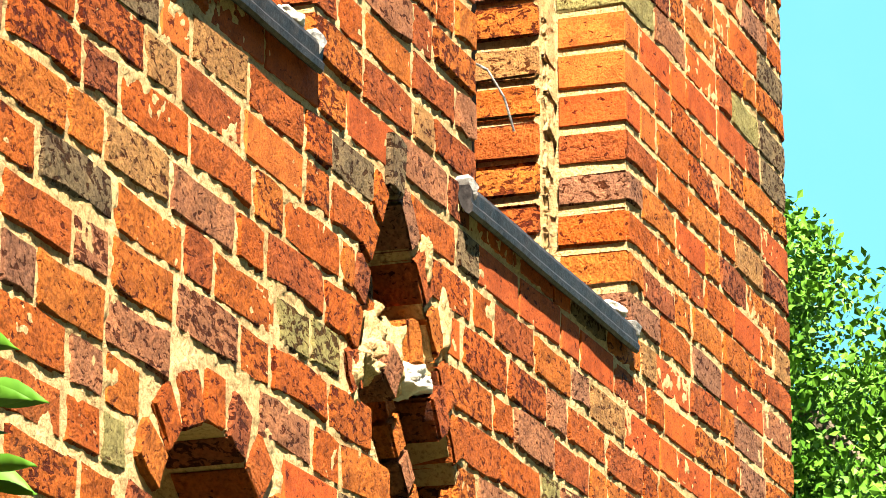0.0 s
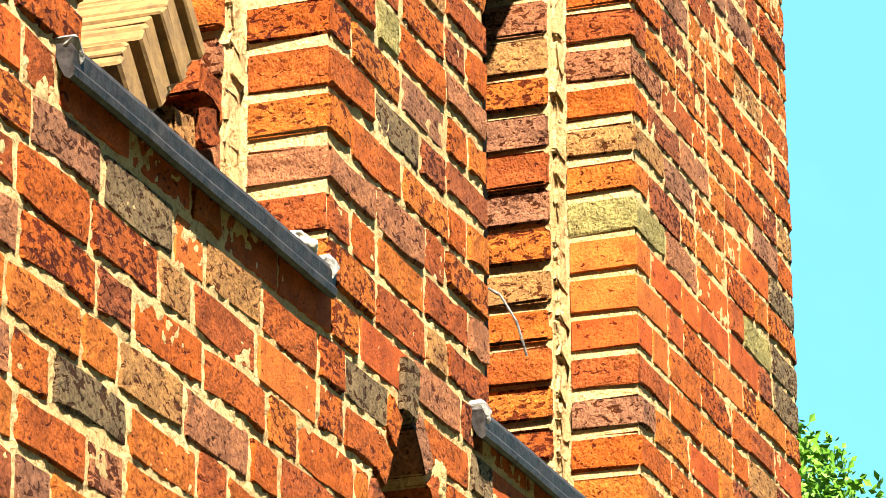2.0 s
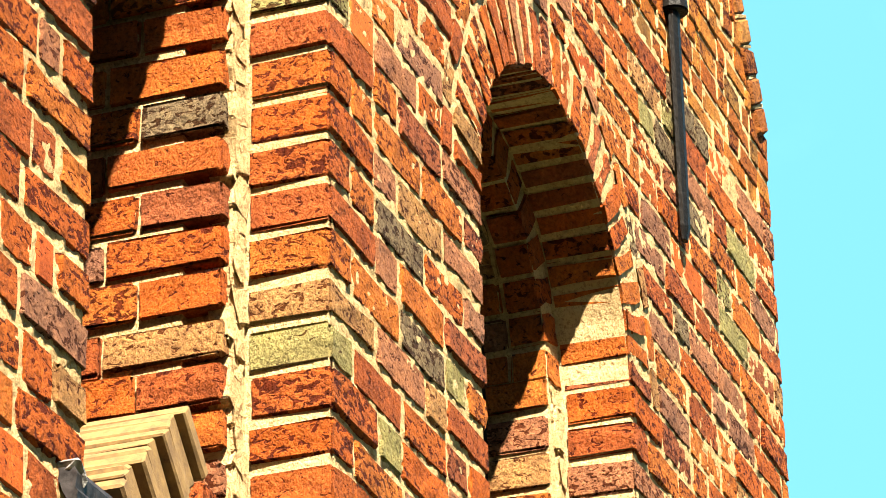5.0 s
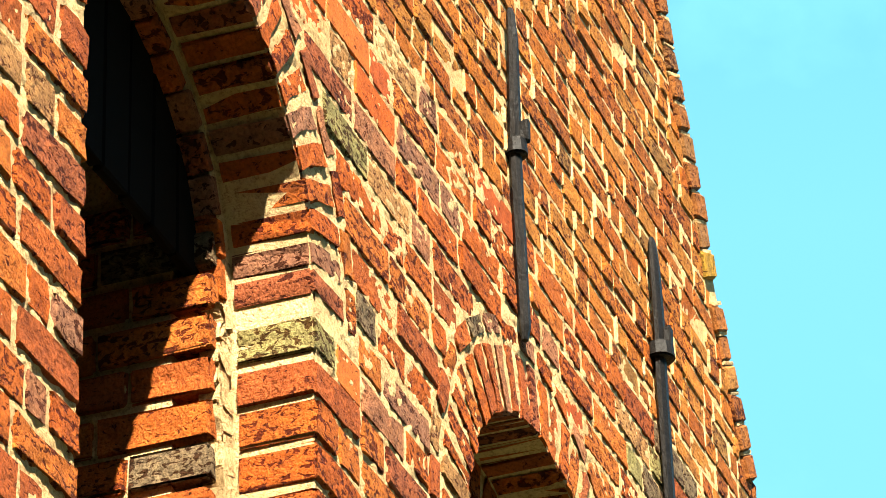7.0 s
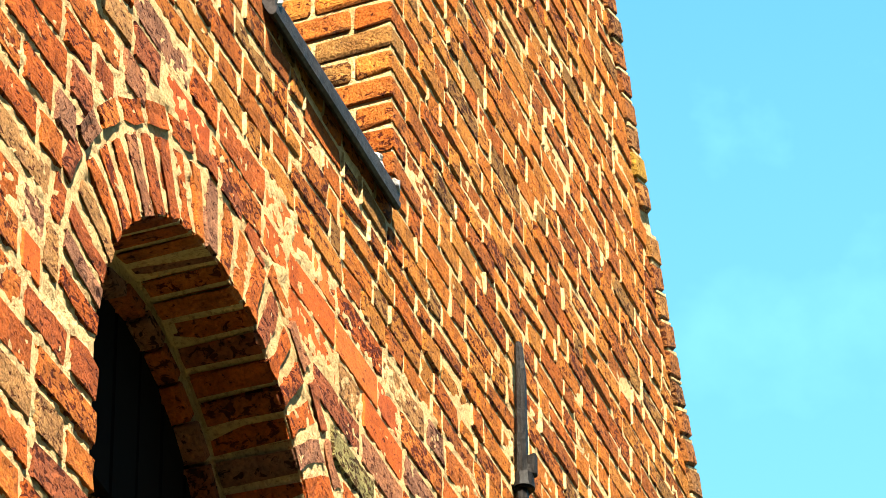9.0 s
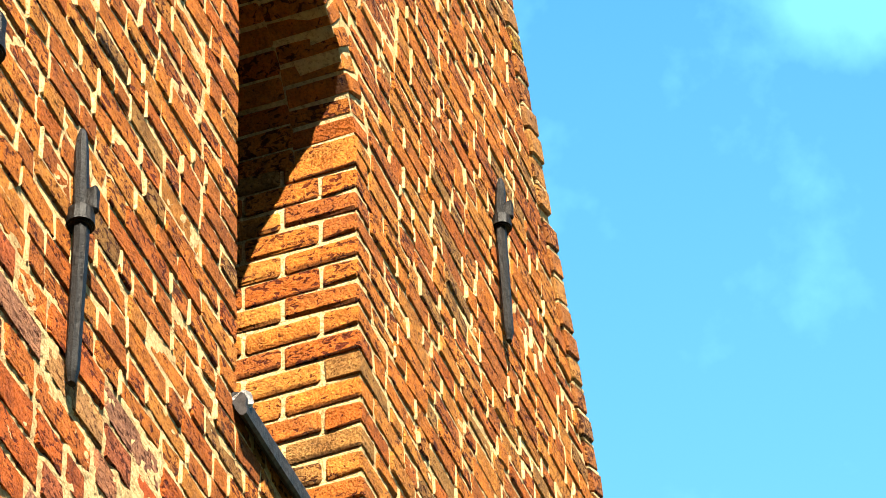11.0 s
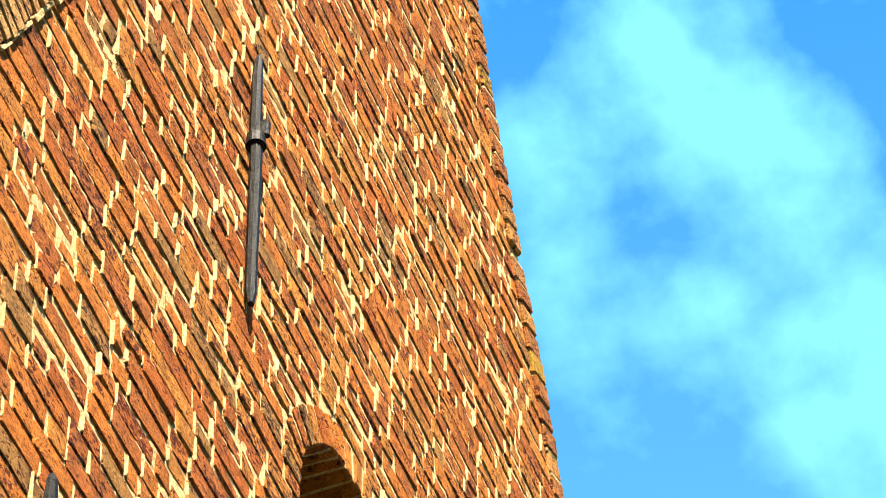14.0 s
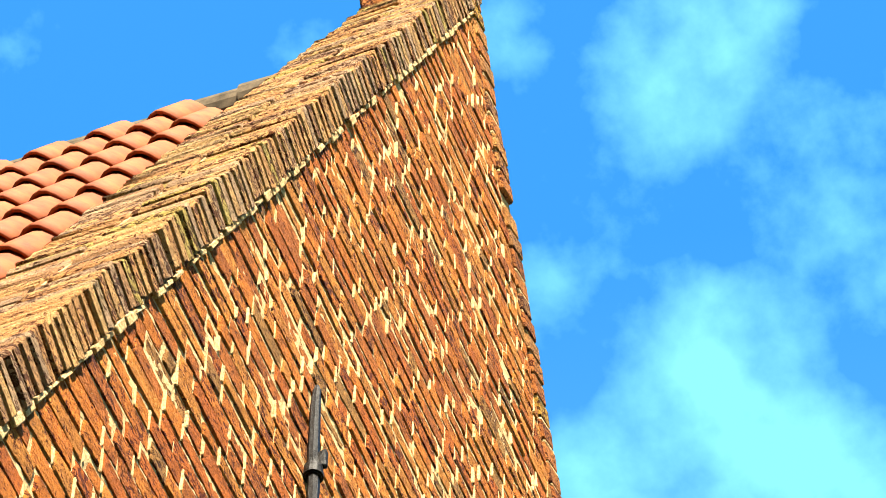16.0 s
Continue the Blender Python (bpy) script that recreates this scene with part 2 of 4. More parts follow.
LEAD = plain_material("weathered_lead", (0.004, 0.0035, 0.0035), (0.038, 0.033, 0.033), 45, 0.5, 0.0, 0.6)
LEAD.node_tree.nodes["Principled BSDF"].inputs["Specular IOR Level"].default_value = 0.12
LEADEND = plain_material("bright_lead", (0.05, 0.048, 0.046), (0.26, 0.245, 0.23), 50, 0.4, 0.0, 1.0, 0.01)
IRON = plain_material("black_iron", (0.0008, 0.0008, 0.0008), (0.005, 0.0034, 0.0024), 70, 0.5, 0.0, 1.0)
IRON.node_tree.nodes["Principled BSDF"].inputs["Specular IOR Level"].default_value = 0.12
LEAF = plain_material("leaf_green", (0.028, 0.095, 0.006), (0.10, 0.23, 0.016), 3.0, 0.5, 0, 0.1)
LEAF.node_tree.nodes["Principled BSDF"].inputs["Specular IOR Level"].default_value = 0.2
BARK = plain_material("bark", (0.06, 0.045, 0.03), (0.16, 0.12, 0.08), 18, 0.9, 0, 0.9, 0.02)
GRASS = plain_material("grass", (0.04, 0.055, 0.018), (0.09, 0.10, 0.04), 2.5, 0.9, 0, 0.9, 0.05)
RIDGE = plain_material("mossy_ridge_tile", (0.025, 0.018, 0.010), (0.09, 0.065, 0.04), 14, 0.9, 0, 0.8)
RIDGE.node_tree.nodes["Principled BSDF"].inputs["Specular IOR Level"].default_value = 0.1
TILE = plain_material("clay_roof_tile", (0.12, 0.022, 0.006), (0.25, 0.060, 0.015), 9, 0.75, 0, 0.4)
LIME = plain_material("white_lime", (0.34, 0.30, 0.25), (0.55, 0.51, 0.45), 40, 0.95, 0, 0.8, 0.01)
TILE.node_tree.nodes["Principled BSDF"].inputs["Specular IOR Level"].default_value = 0.15
TILESLAB = plain_material("ochre_stone_tile", (0.09, 0.046, 0.014), (0.20, 0.115, 0.032), 30, 0.9, 0, 0.8)
# near-black colour that stands in for the unlit depth of the recesses
VOID_BLACK = plain_material("void_shade_black", (0.001, 0.0008, 0.0006), (0.003, 0.002, 0.0015), 8, 1.0)
VOID_BLACK.node_tree.nodes["Principled BSDF"].inputs["Specular IOR Level"].default_value = 0.05


# ---- building blocks ----
def mesh_of(name, verts, faces, mat, smooth=False):
    me = bpy.data.meshes.new(name)
    me.from_pydata(verts, [], faces)
    me.materials.append(mat)
    if smooth:
        for q in me.polygons:
            q.use_smooth = True
    me.update()
    return me


def part(name, bm, mat, parent=None, label="", smooth=False):
    """Links a bmesh as one mesh object under a thing or a part."""
    me = bpy.data.meshes.new(name)
    bmesh.ops.recalc_face_normals(bm, faces=bm.faces[:])
    bm.to_mesh(me)
    bm.free()
    me.materials.append(mat)
    if smooth:
        for q in me.polygons:
            q.use_smooth = True
    ob = new(name, me)
    ob.parent = parent
    return tagged(ob, label)


def empty(name, place=(0, 0, 0)):
    ob = new(name)
    ob.location = place
    ob.empty_display_size = 0.1
    return ob


def chamfered(size, c, jitter, rng):
    """Corner-cut box about the origin: 24 corners, 26 faces."""
    half = [s / 2 for s in size]
    index, verts = {}, []
    for sx in (-1, 1):
        for sy in (-1, 1):
            for sz in (-1, 1):
                s = (sx, sy, sz)
                off = [rng.uniform(-jitter, jitter) * w for w in (1.0, 0.4, 1.0)]
                cc = c * rng.uniform(0.6, 1.9)
                for axis in range(3):
                    index[s, axis] = len(verts)
                    verts.append(tuple(s[k] * (half[k] - (0 if k == axis else cc)) + off[k] + rng.uniform(-jitter, jitter) * (0.15 if k == 1 else 0.4) for k in range(3)))
    faces = []

    def out(f):
        a, b, d = (Vector(verts[i]) for i in f[:3])
        if (b - a).cross(d - a).dot(sum((Vector(verts[i]) for i in f), Vector())) < 0:
            f = f[::-1]
        faces.append(f)
    for axis in range(3):
        u, v = [k for k in range(3) if k != axis]
        for s0 in (-1, 1):
            ring = []
            for su, sv in ((-1, -1), (1, -1), (1, 1), (-1, 1)):
                s = [0, 0, 0]
                s[axis], s[u], s[v] = s0, su, sv
                ring.append(index[tuple(s), axis])
            out(ring)
        for su in (-1, 1):
            for sv in (-1, 1):
                a, b = [0, 0, 0], [0, 0, 0]
                a[u], a[v], a[axis] = su, sv, -1
                b[u], b[v], b[axis] = su, sv, 1
                a, b = tuple(a), tuple(b)
                out([index[a, u], index[b, u], index[b, v], index[a, v]])
    for sx in (-1, 1):
        for sy in (-1, 1):
            for sz in (-1, 1):
                s = (sx, sy, sz)
                out([index[s, 0], index[s, 1], index[s, 2]])
    return verts, faces


def worn_block(size, c, jitter, rng):
    """A weathered brick about the origin, open at the back: rounded uneven arrises, chipped corners and a face that swells a little."""
    half = [s / 2 for s in size]
    us = ([-1, -0.95, -0.35, 0.3, 0.95, 1] if size[0] > 0.17 else [-1, -0.91, 0.05, 0.91, 1], [-1, -0.93, 1], [-1, -0.87, 0.0, 0.87, 1])
    last = [len(u) - 1 for u in us]
    chip = {(a, b): rng.choice((0, 0, 1)) * rng.uniform(1.0, 3.5) * c for a in (0, last[0]) for b in (0, last[2])}
    bow = [rng.uniform(-1, 1) * jitter for _ in range(4)]
    index, verts, faces = {}, [], []

    def corner(i, j, k):
        if (i, j, k) not in index:
            p = [us[0][i] * half[0], us[1][j] * half[1], us[2][k] * half[2]]
            ends = [i in (0, last[0]), j == 0, k in (0, last[2])]
            pull = (0, 0.15, 1.0, 1.5)[sum(ends)] * c * rng.uniform(0.5, 1.3)
            for axis, at_end in enumerate(ends):
                if at_end and sum(ends) > 1:
                    p[axis] -= math.copysign(pull * (0.7 if axis == 1 else 1.0), p[axis])
            if sum(ends) == 1 and j == 0:
                p[1] -= rng.uniform(0.0, 0.5) * jitter
            if (i, k) in chip:
                p[0] -= math.copysign(chip[i, k], p[0])
                p[2] -= math.copysign(chip[i, k] * 0.7, p[2])
            p[2] += bow[0 if k > 2 else 1] * (1 - us[0][i] ** 2) + rng.uniform(-0.35, 0.35) * jitter
            p[0] += bow[2 if i else 3] * 0.6 * (1 - us[2][k] ** 2) + rng.uniform(-0.35, 0.35) * jitter
            index[i, j, k] = len(verts)
            verts.append(tuple(p))
        return index[i, j, k]
    for i in range(last[0]):
        for k in range(last[2]):
            faces.append([corner(i, 0, k), corner(i + 1, 0, k), corner(i + 1, 0, k + 1), corner(i, 0, k + 1)])
    for j in range(last[1]):
        for k in range(last[2]):
            faces.append([corner(0, j, k), corner(0, j, k + 1), corner(0, j + 1, k + 1), corner(0, j + 1, k)])
            faces.append([corner(last[0], j, k), corner(last[0], j + 1, k), corner(last[0], j + 1, k + 1), corner(last[0], j, k + 1)])
        for i in range(last[0]):
            faces.append([corner(i, j, 0), corner(i, j + 1, 0), corner(i + 1, j + 1, 0), corner(i + 1, j, 0)])
            faces.append([corner(i, j, last[2]), corner(i + 1, j, last[2]), corner(i + 1, j + 1, last[2]), corner(i, j + 1, last[2])])
    return verts, faces


class Masonry:
    """Pieces of one kind: up to a limit single objects on shared meshes, the rest one joined part."""

    def __init__(self, name, parent, mat, limit=300, jitter=0.0035, chamfer=0.006, seed=1, worn=False):
        self.name, self.parent, self.mat, self.limit = name, parent, mat, limit
        self.rng = random.Random(seed)
        self.jitter, self.chamfer, self.shared, self.worn = jitter, chamfer, {}, worn
        self.count, self.verts, self.faces = 0, [], []

    def variant(self, size):
        key = tuple(round(s / 0.05) for s in size) + (self.rng.randrange(9 if self.worn else 5),)
        if key not in self.shared:
            nominal = tuple(max(0.6, round(s / 0.05)) * 0.05 for s in size)
            self.shared[key] = (nominal, *(worn_block if self.worn else chamfered)(nominal, self.chamfer, self.jitter, self.rng), None)
        return key

    def put(self, centre, size, turn=None, single=True):
        key = self.variant(size)
        nominal, verts, faces, me = self.shared[key]
        scale = [a / b for a, b in zip(size, nominal)]
        m = Matrix.Translation(centre) @ (turn or Matrix.Identity(4)) @ Matrix.Diagonal((*scale, 1))
        if single and self.count < self.limit:
            if me is None:
                me = mesh_of(self.name, verts, faces, self.mat)
                self.shared[key] = (nominal, verts, faces, me)
            ob = new(self.name, me)
            ob.parent = self.parent
            ob.matrix_basis = m
            self.count += 1
        else:
            k = len(self.verts)
            self.verts += [tuple(m @ Vector(v)) for v in verts]
            self.faces += [[i + k for i in q] for q in faces]

    def close(self, name):
        if self.verts:
            ob = new(name, mesh_of(name, self.verts, self.faces, self.mat))
            ob.parent = self.parent
            tagged(ob, kind="stuff")


def turn_y(degrees):
    return Matrix.Rotation(radians(degrees), 4, "Y")


# ---- the plan of the gable wall: front face at y = 0, x along it ----
LEFT_X, RIGHT_X, EAVE_L, EAVE_R = 4.05, 10.80, 7.75, 7.45
APEX = (7.66, 15.22)
RIGHT_LINE = [(10.80, 7.40), (10.49, 7.98), (9.94, 9.22), (9.40, 10.53), (8.66, 12.40), (8.06, 14.04), APEX]
SLOPE_L = 2.09
BAND = 0.135
SPLIT = 7.10
OPENINGS = {  # x middle, half width, springing, bottom, ring
    "L": (6.36, 0.60, 6.02, 4.26, 0.185), "R": (8.555, 0.60, 5.85, 4.20, 0.185), "U": (7.055, 0.435, 9.17, 7.60, 0.12), "N": (6.475, 0.29, 3.05, 2.30, 0.115)}


def left_x(z):
    return max(LEFT_X, APEX[0] - (APEX[1] - z) / SLOPE_L)


def right_x(z):
    if z <= RIGHT_LINE[0][1]:
        return RIGHT_X
    for (x0, z0), (x1, z1) in zip(RIGHT_LINE, RIGHT_LINE[1:]):
        if z <= z1:
            return x0 + (x1 - x0) * (z - z0) / (z1 - z0)
    return APEX[0]


def lancet_half(z):
    """Left and right reach of the broken pointed niche at a height."""
    if z < 2.4 or z > 4.10:
        return None
    if z < 3.62:
        return min(7.50, 7.20 + 1.1 * (3.62 - z)), min(7.92, 7.76 + 0.8 * (3.62 - z))
    k = (z - 3.62) / 0.48
    return 7.20 + 0.21 * k ** 1.4, 7.76 - 0.33 * k ** 1.3


HOOD = {"L": 0.085, "R": 0.085, "U": 0.02, "N": 0.025}  # what lies round the arch
BIG_H, BIG_Z0, SMALL_H = 0.1085, 0.06, 0.0855
SMALL_Z0 = BIG_Z0 + BIG_H * math.ceil((SPLIT - BIG_Z0) / BIG_H) - 0.01


def corner_length(key, z):
    """How far the corner brick of a jamb reaches into the face at this course."""
    if key in "LR":
        return (0.125, 0.27)[round((z - BIG_Z0) / BIG_H) % 2]
    if key == "U":
        return (0.10, 0.215)[round((z - SMALL_Z0) / SMALL_H) % 2]
    return 0.0


def blocked(z, h):
    """Stretches of a course that openings and their arches take up."""
    out = []
    for key, (xm, r, zs, zb, ring) in OPENINGS.items():
        ring = ring + HOOD[key]
        if z < zb or z > zs + r + ring:
            continue
        if z <= zs:
            c = corner_length(key, z)
            c += 0.012 if c else 0
            out.append((xm - r - c, xm + r + c))
        else:
            reach = math.sqrt(max(0.0, (r + ring) ** 2 - (z - zs) ** 2))
            out.append((xm - reach, xm + reach))
    n = lancet_half(z)
    if n:
        out.append((n[0] - 0.085, n[1] + 0.085) if z > 3.58 else n)
    return out


def runs(z, h, inset=0.0):
    spans = [(left_x(z) + inset, right_x(z) - inset)]
    for a, b in blocked(z, h):
        spans = [p for s in spans for p in ((s[0], min(s[1], a)), (max(s[0], b), s[1])) if p[1] - p[0] > 0.05]
    return spans


def arch_loop(xm, r, zs, zb, grow=0.0, n=20):
    r = r + grow
    pts = [(xm - r, zb - grow), (xm + r, zb - grow)]
    return pts + [(xm + r * math.cos(math.pi * k / n), zs + r * math.sin(math.pi * k / n)) for k in range(n + 1)]


def lancet_loop(grow=0.0):
    zs = [2.4, 3.0, 3.3, 3.45, 3.62, 3.75, 3.9, 4.0, 4.07]
    return [(lancet_half(z)[1] + grow, z) for z in zs] + [(7.42, 4.11 + grow)] + [(lancet_half(z)[0] - grow, z) for z in zs[::-1]]


def slab(name, loops, y0, y1, mat, parent, label=""):
    """A wall layer between two depths, with holes: the first loop is its outline."""
    bm = bmesh.new()
    edges = []
    for loop in loops:
        vs = [bm.verts.new((x, y0, z)) for x, z in loop]
        edges += [bm.edges.new((vs[i], vs[(i + 1) % len(vs)])) for i in range(len(vs))]
    bmesh.ops.triangle_fill(bm, use_beauty=True, edges=edges)
    got = bmesh.ops.extrude_face_region(bm, geom=bm.faces[:])
    bmesh.ops.translate(bm, vec=(0, y1 - y0, 0), verts=[v for v in got["geom"] if isinstance(v, bmesh.types.BMVert)])
    return part(name, bm, mat, parent, label)


gable = tagged(empty("wall_west", (0, 0, 0)), "weathered red brick gable wall with wide cream lime joints", "wall", kind="structure")
J = 0.005
outline = [(LEFT_X + J, -0.3), (RIGHT_X - J, -0.3)] + [(x - J, z) for x, z in RIGHT_LINE[:-1]] + [(APEX[0], APEX[1] - 0.03), (LEFT_X + J, APEX[1] - (APEX[0] - LEFT_X) * SLOPE_L - 0.02)]
outer = {k: arch_loop(*v[:4], grow=J) for k, v in OPENINGS.items()}
inner = {k: arch_loop(OPENINGS[k][0], OPENINGS[k][1] - 0.10, OPENINGS[k][2], OPENINGS[k][3] - 0.02) for k in "LR"}
lowered = [(LEFT_X + J, -0.3), (RIGHT_X - J, -0.3), (RIGHT_X - J, 7.2)] + [(x - 0.16, z - 0.1) for x, z in RIGHT_LINE[1:-1]] + [(APEX[0], APEX[1] - 0.62), (LEFT_X + J, APEX[1] - (APEX[0] - LEFT_X) * SLOPE_L - 0.62)]
inner["L"] = [(5.86, 4.24), (6.86, 4.24)] + [(6.36 + 0.56 * math.cos(math.pi * k / 20), 6.02 + 0.56 * math.sin(math.pi * k / 20)) for k in range(21)]
slab("mortar_core", [outline, *outer.values(), lancet_loop(J)], J, 0.20, MORTAR, gable, "cream lime mortar behind the brick faces")
slab("inner_core", [outline, inner["L"], inner["R"], outer["U"]], 0.20, 0.30, MORTAR, gable)
slab("inner_core", [outline, [(5.86, 4.24), (6.86, 4.24), (6.86, 6.95), (5.86, 6.95)], inner["R"], outer["U"]], 0.30, 0.45, MORTAR, gable)
slab("inner_core", [lowered, [(5.86, 4.24), (6.86, 4.24), (6.86, 6.95), (5.86, 6.95)], inner["R"], outer["U"]], 0.45, 0.62, MORTAR, gable)
slab("back_core", [lowered], 0.62, 0.72, MORTAR, gable)



def inside_opening(x, z, grow=0.012):
    for xm, r, zs, zb, ring in OPENINGS.values():
        if abs(x - xm) < r + grow and zb - grow < z < zs or (z >= zs and math.hypot(x - xm, z - zs) < r + grow):
            return True
    n = lancet_half(z)
    return bool(n and n[0] - grow < x < n[1] + grow)


def mortar_sheet(x0, x1, z0, z1, step, mean, rough, thicker=0.0):
    """Hand-pressed joints: an uneven skin of lime mortar that laps over the brick edges here and there."""
    nx, nz = int((x1 - x0) / step), int((z1 - z0) / step)
    verts, faces = [], []
    for j in range(nz + 1):
        for i in range(nx + 1):
            x, z = x0 + (x1 - x0) * i / nx, z0 + (z1 - z0) * j / nz
            y = mean - thicker * min(1.0, max(0.0, (z - 5.2) / 0.8)) + rough * (0.0042 * noise.noise(Vector((x * 22, 0.3, z * 27))) + 0.0042 * noise.noise(Vector((x * 52, 5.3, z * 58))))
            verts.append((x, y, z))
    for j in range(nz):
        z = z0 + (z1 - z0) * (j + 0.5) / nz
        low, high = left_x(z) + 0.03, right_x(z) - 0.03
        for i in range(nx):
            x = x0 + (x1 - x0) * (i + 0.5) / nx
            if low < x < high and not inside_opening(x, z):
                a = j * (nx + 1) + i
                faces.append((a, a + 1, a + nx + 2, a + nx + 1))
    ob = new("mortar_face", mesh_of("mortar_face", verts, faces, MORTAR, True))
    ob.parent = gable


mortar_sheet(5.0, RIGHT_X - 0.004, 2.75, SPLIT - 0.02, 0.0088, 0.0030, 1.0, 0.0013)
mortar_sheet(4.6, RIGHT_X - 0.004, SPLIT - 0.02, 13.6, 0.014, 0.0050, 0.75)

# bricks of the face, course by course
old = Masonry("brick", gable, OLD, 300, 0.0085, 0.0045, 3, True)
fresh = Masonry("brick", gable, REDNEW, 40, 0.001, 0.003, 4)
small = Masonry("brick", gable, SMALL, 0, 0.0062, 0.007, 5)
perpend = Masonry("mortar_joint", gable, MORTAR, 0, 0.003, 0.003, 6)
layout = random.Random(11)


def wave(x, z, amount):
    return amount * noise.noise(Vector((x * 0.9, 3.1, z * 0.6)))


def fill(z, h, joint, lengths, lay, inset, proud, tilt, swap=None, single=None):
    for x0, x1 in runs(z, h, inset):
        x = x0 + layout.uniform(0.0, 0.004)
        k = layout.randrange(3)
        while x < x1 - 0.03:
            length = lengths[k % len(lengths)] * (layout.uniform(0.72, 1.22) if lay is small else layout.uniform(0.92, 1.06))
            k += 1
            if x1 - x - length < lengths[-1] * 0.55:
                length = x1 - x
                if length > lengths[0] * 1.12:
                    length = length / 2 - joint / 2
            size = (length - 0.0 if x + length >= x1 - 1e-4 else length, 0.13, (h - joint) * (layout.uniform(0.94, 1.15) if lay is small else layout.uniform(0.95, 1.08)))
            y = 0.065 + layout.uniform(-proud, proud)
            xc = x + size[0] / 2
            zc = z + wave(xc, z, 0.012) + (0.006 * noise.noise(Vector((xc * 3.1, 9.0, z * 1.3))) if lay is small else 0) + layout.uniform(-0.003, 0.003)
            t = turn_y(layout.uniform(-tilt, tilt)) @ Matrix.Rotation(radians(layout.uniform(-1.0, 1.0)), 4, "Z") @ Matrix.Rotation(radians(layout.uniform(-1.4, 1.4)), 4, "X")
            into = swap if swap and swap_here(xc, zc) else lay
            into.put((xc, y, zc), size, t, single(xc, zc) if single else True)
            gap = joint * layout.uniform(0.75, 1.4) * (0.7 if lay is small else 1.0)
            if lay is small and x + length < x1 - 0.02 and layout.random() < 0.7:
                perpend.put((x + length + gap / 2, 0.0135 + layout.uniform(-0.004, 0.003), zc), (gap * 0.8, 0.03, size[2] * layout.uniform(0.5, 1.15)), t)
            x += length + gap


def swap_here(x, z):
    if 4.05 < z < 4.22 and (5.8 < x < 7.0 or 8.0 < x < 9.1):
        return layout.random() < 0.75
    if 6.78 < z < 7.08 and 6.6 < x < 7.5:
        return layout.random() < 0.7
    if 9.1 < x < 9.6 and 4.78 < z < 5.12:
        return layout.random() < 0.75
    if x > 9.1 and 3.2 < z < 5.2:
        return layout.random() < 0.35
    return layout.random() < 0.05


z, h = BIG_Z0, BIG_H
while z < SPLIT:
    fill(z, h, 0.0135, (0.29, 0.285, 0.14), old, 0.0, 0.0024, 0.9, fresh, lambda x, zz: 5.2 < x < 7.6 and 3.1 < zz < 6.2)
    z += h
z = SMALL_Z0
while z < APEX[1] - 0.25:
    fill(z, SMALL_H, 0.0095, (0.215, 0.10), small, 0.0 if z < 7.4 else BAND, 0.0030, 1.1)
    z += SMALL_H


def arch_ring(lay, xm, r, zs, ring, width, joint, depth, y0=0.0):
    """Bricks set on edge round an arch."""
    n = max(7, int(math.pi * (r + ring / 2) / (width + joint)))
    for k in range(n):
        a = math.pi * (k + 0.5) / n
        rr = r + ring / 2 + layout.uniform(-0.004, 0.004)
        c = (xm + rr * math.cos(a), y0 + depth / 2 + layout.uniform(-0.004, 0.004), zs + rr * math.sin(a))
        lay.put(c, (ring, depth, math.pi * (r + ring * 0.35) / n - joint), turn_y(-math.degrees(a) + layout.uniform(-2, 2)))


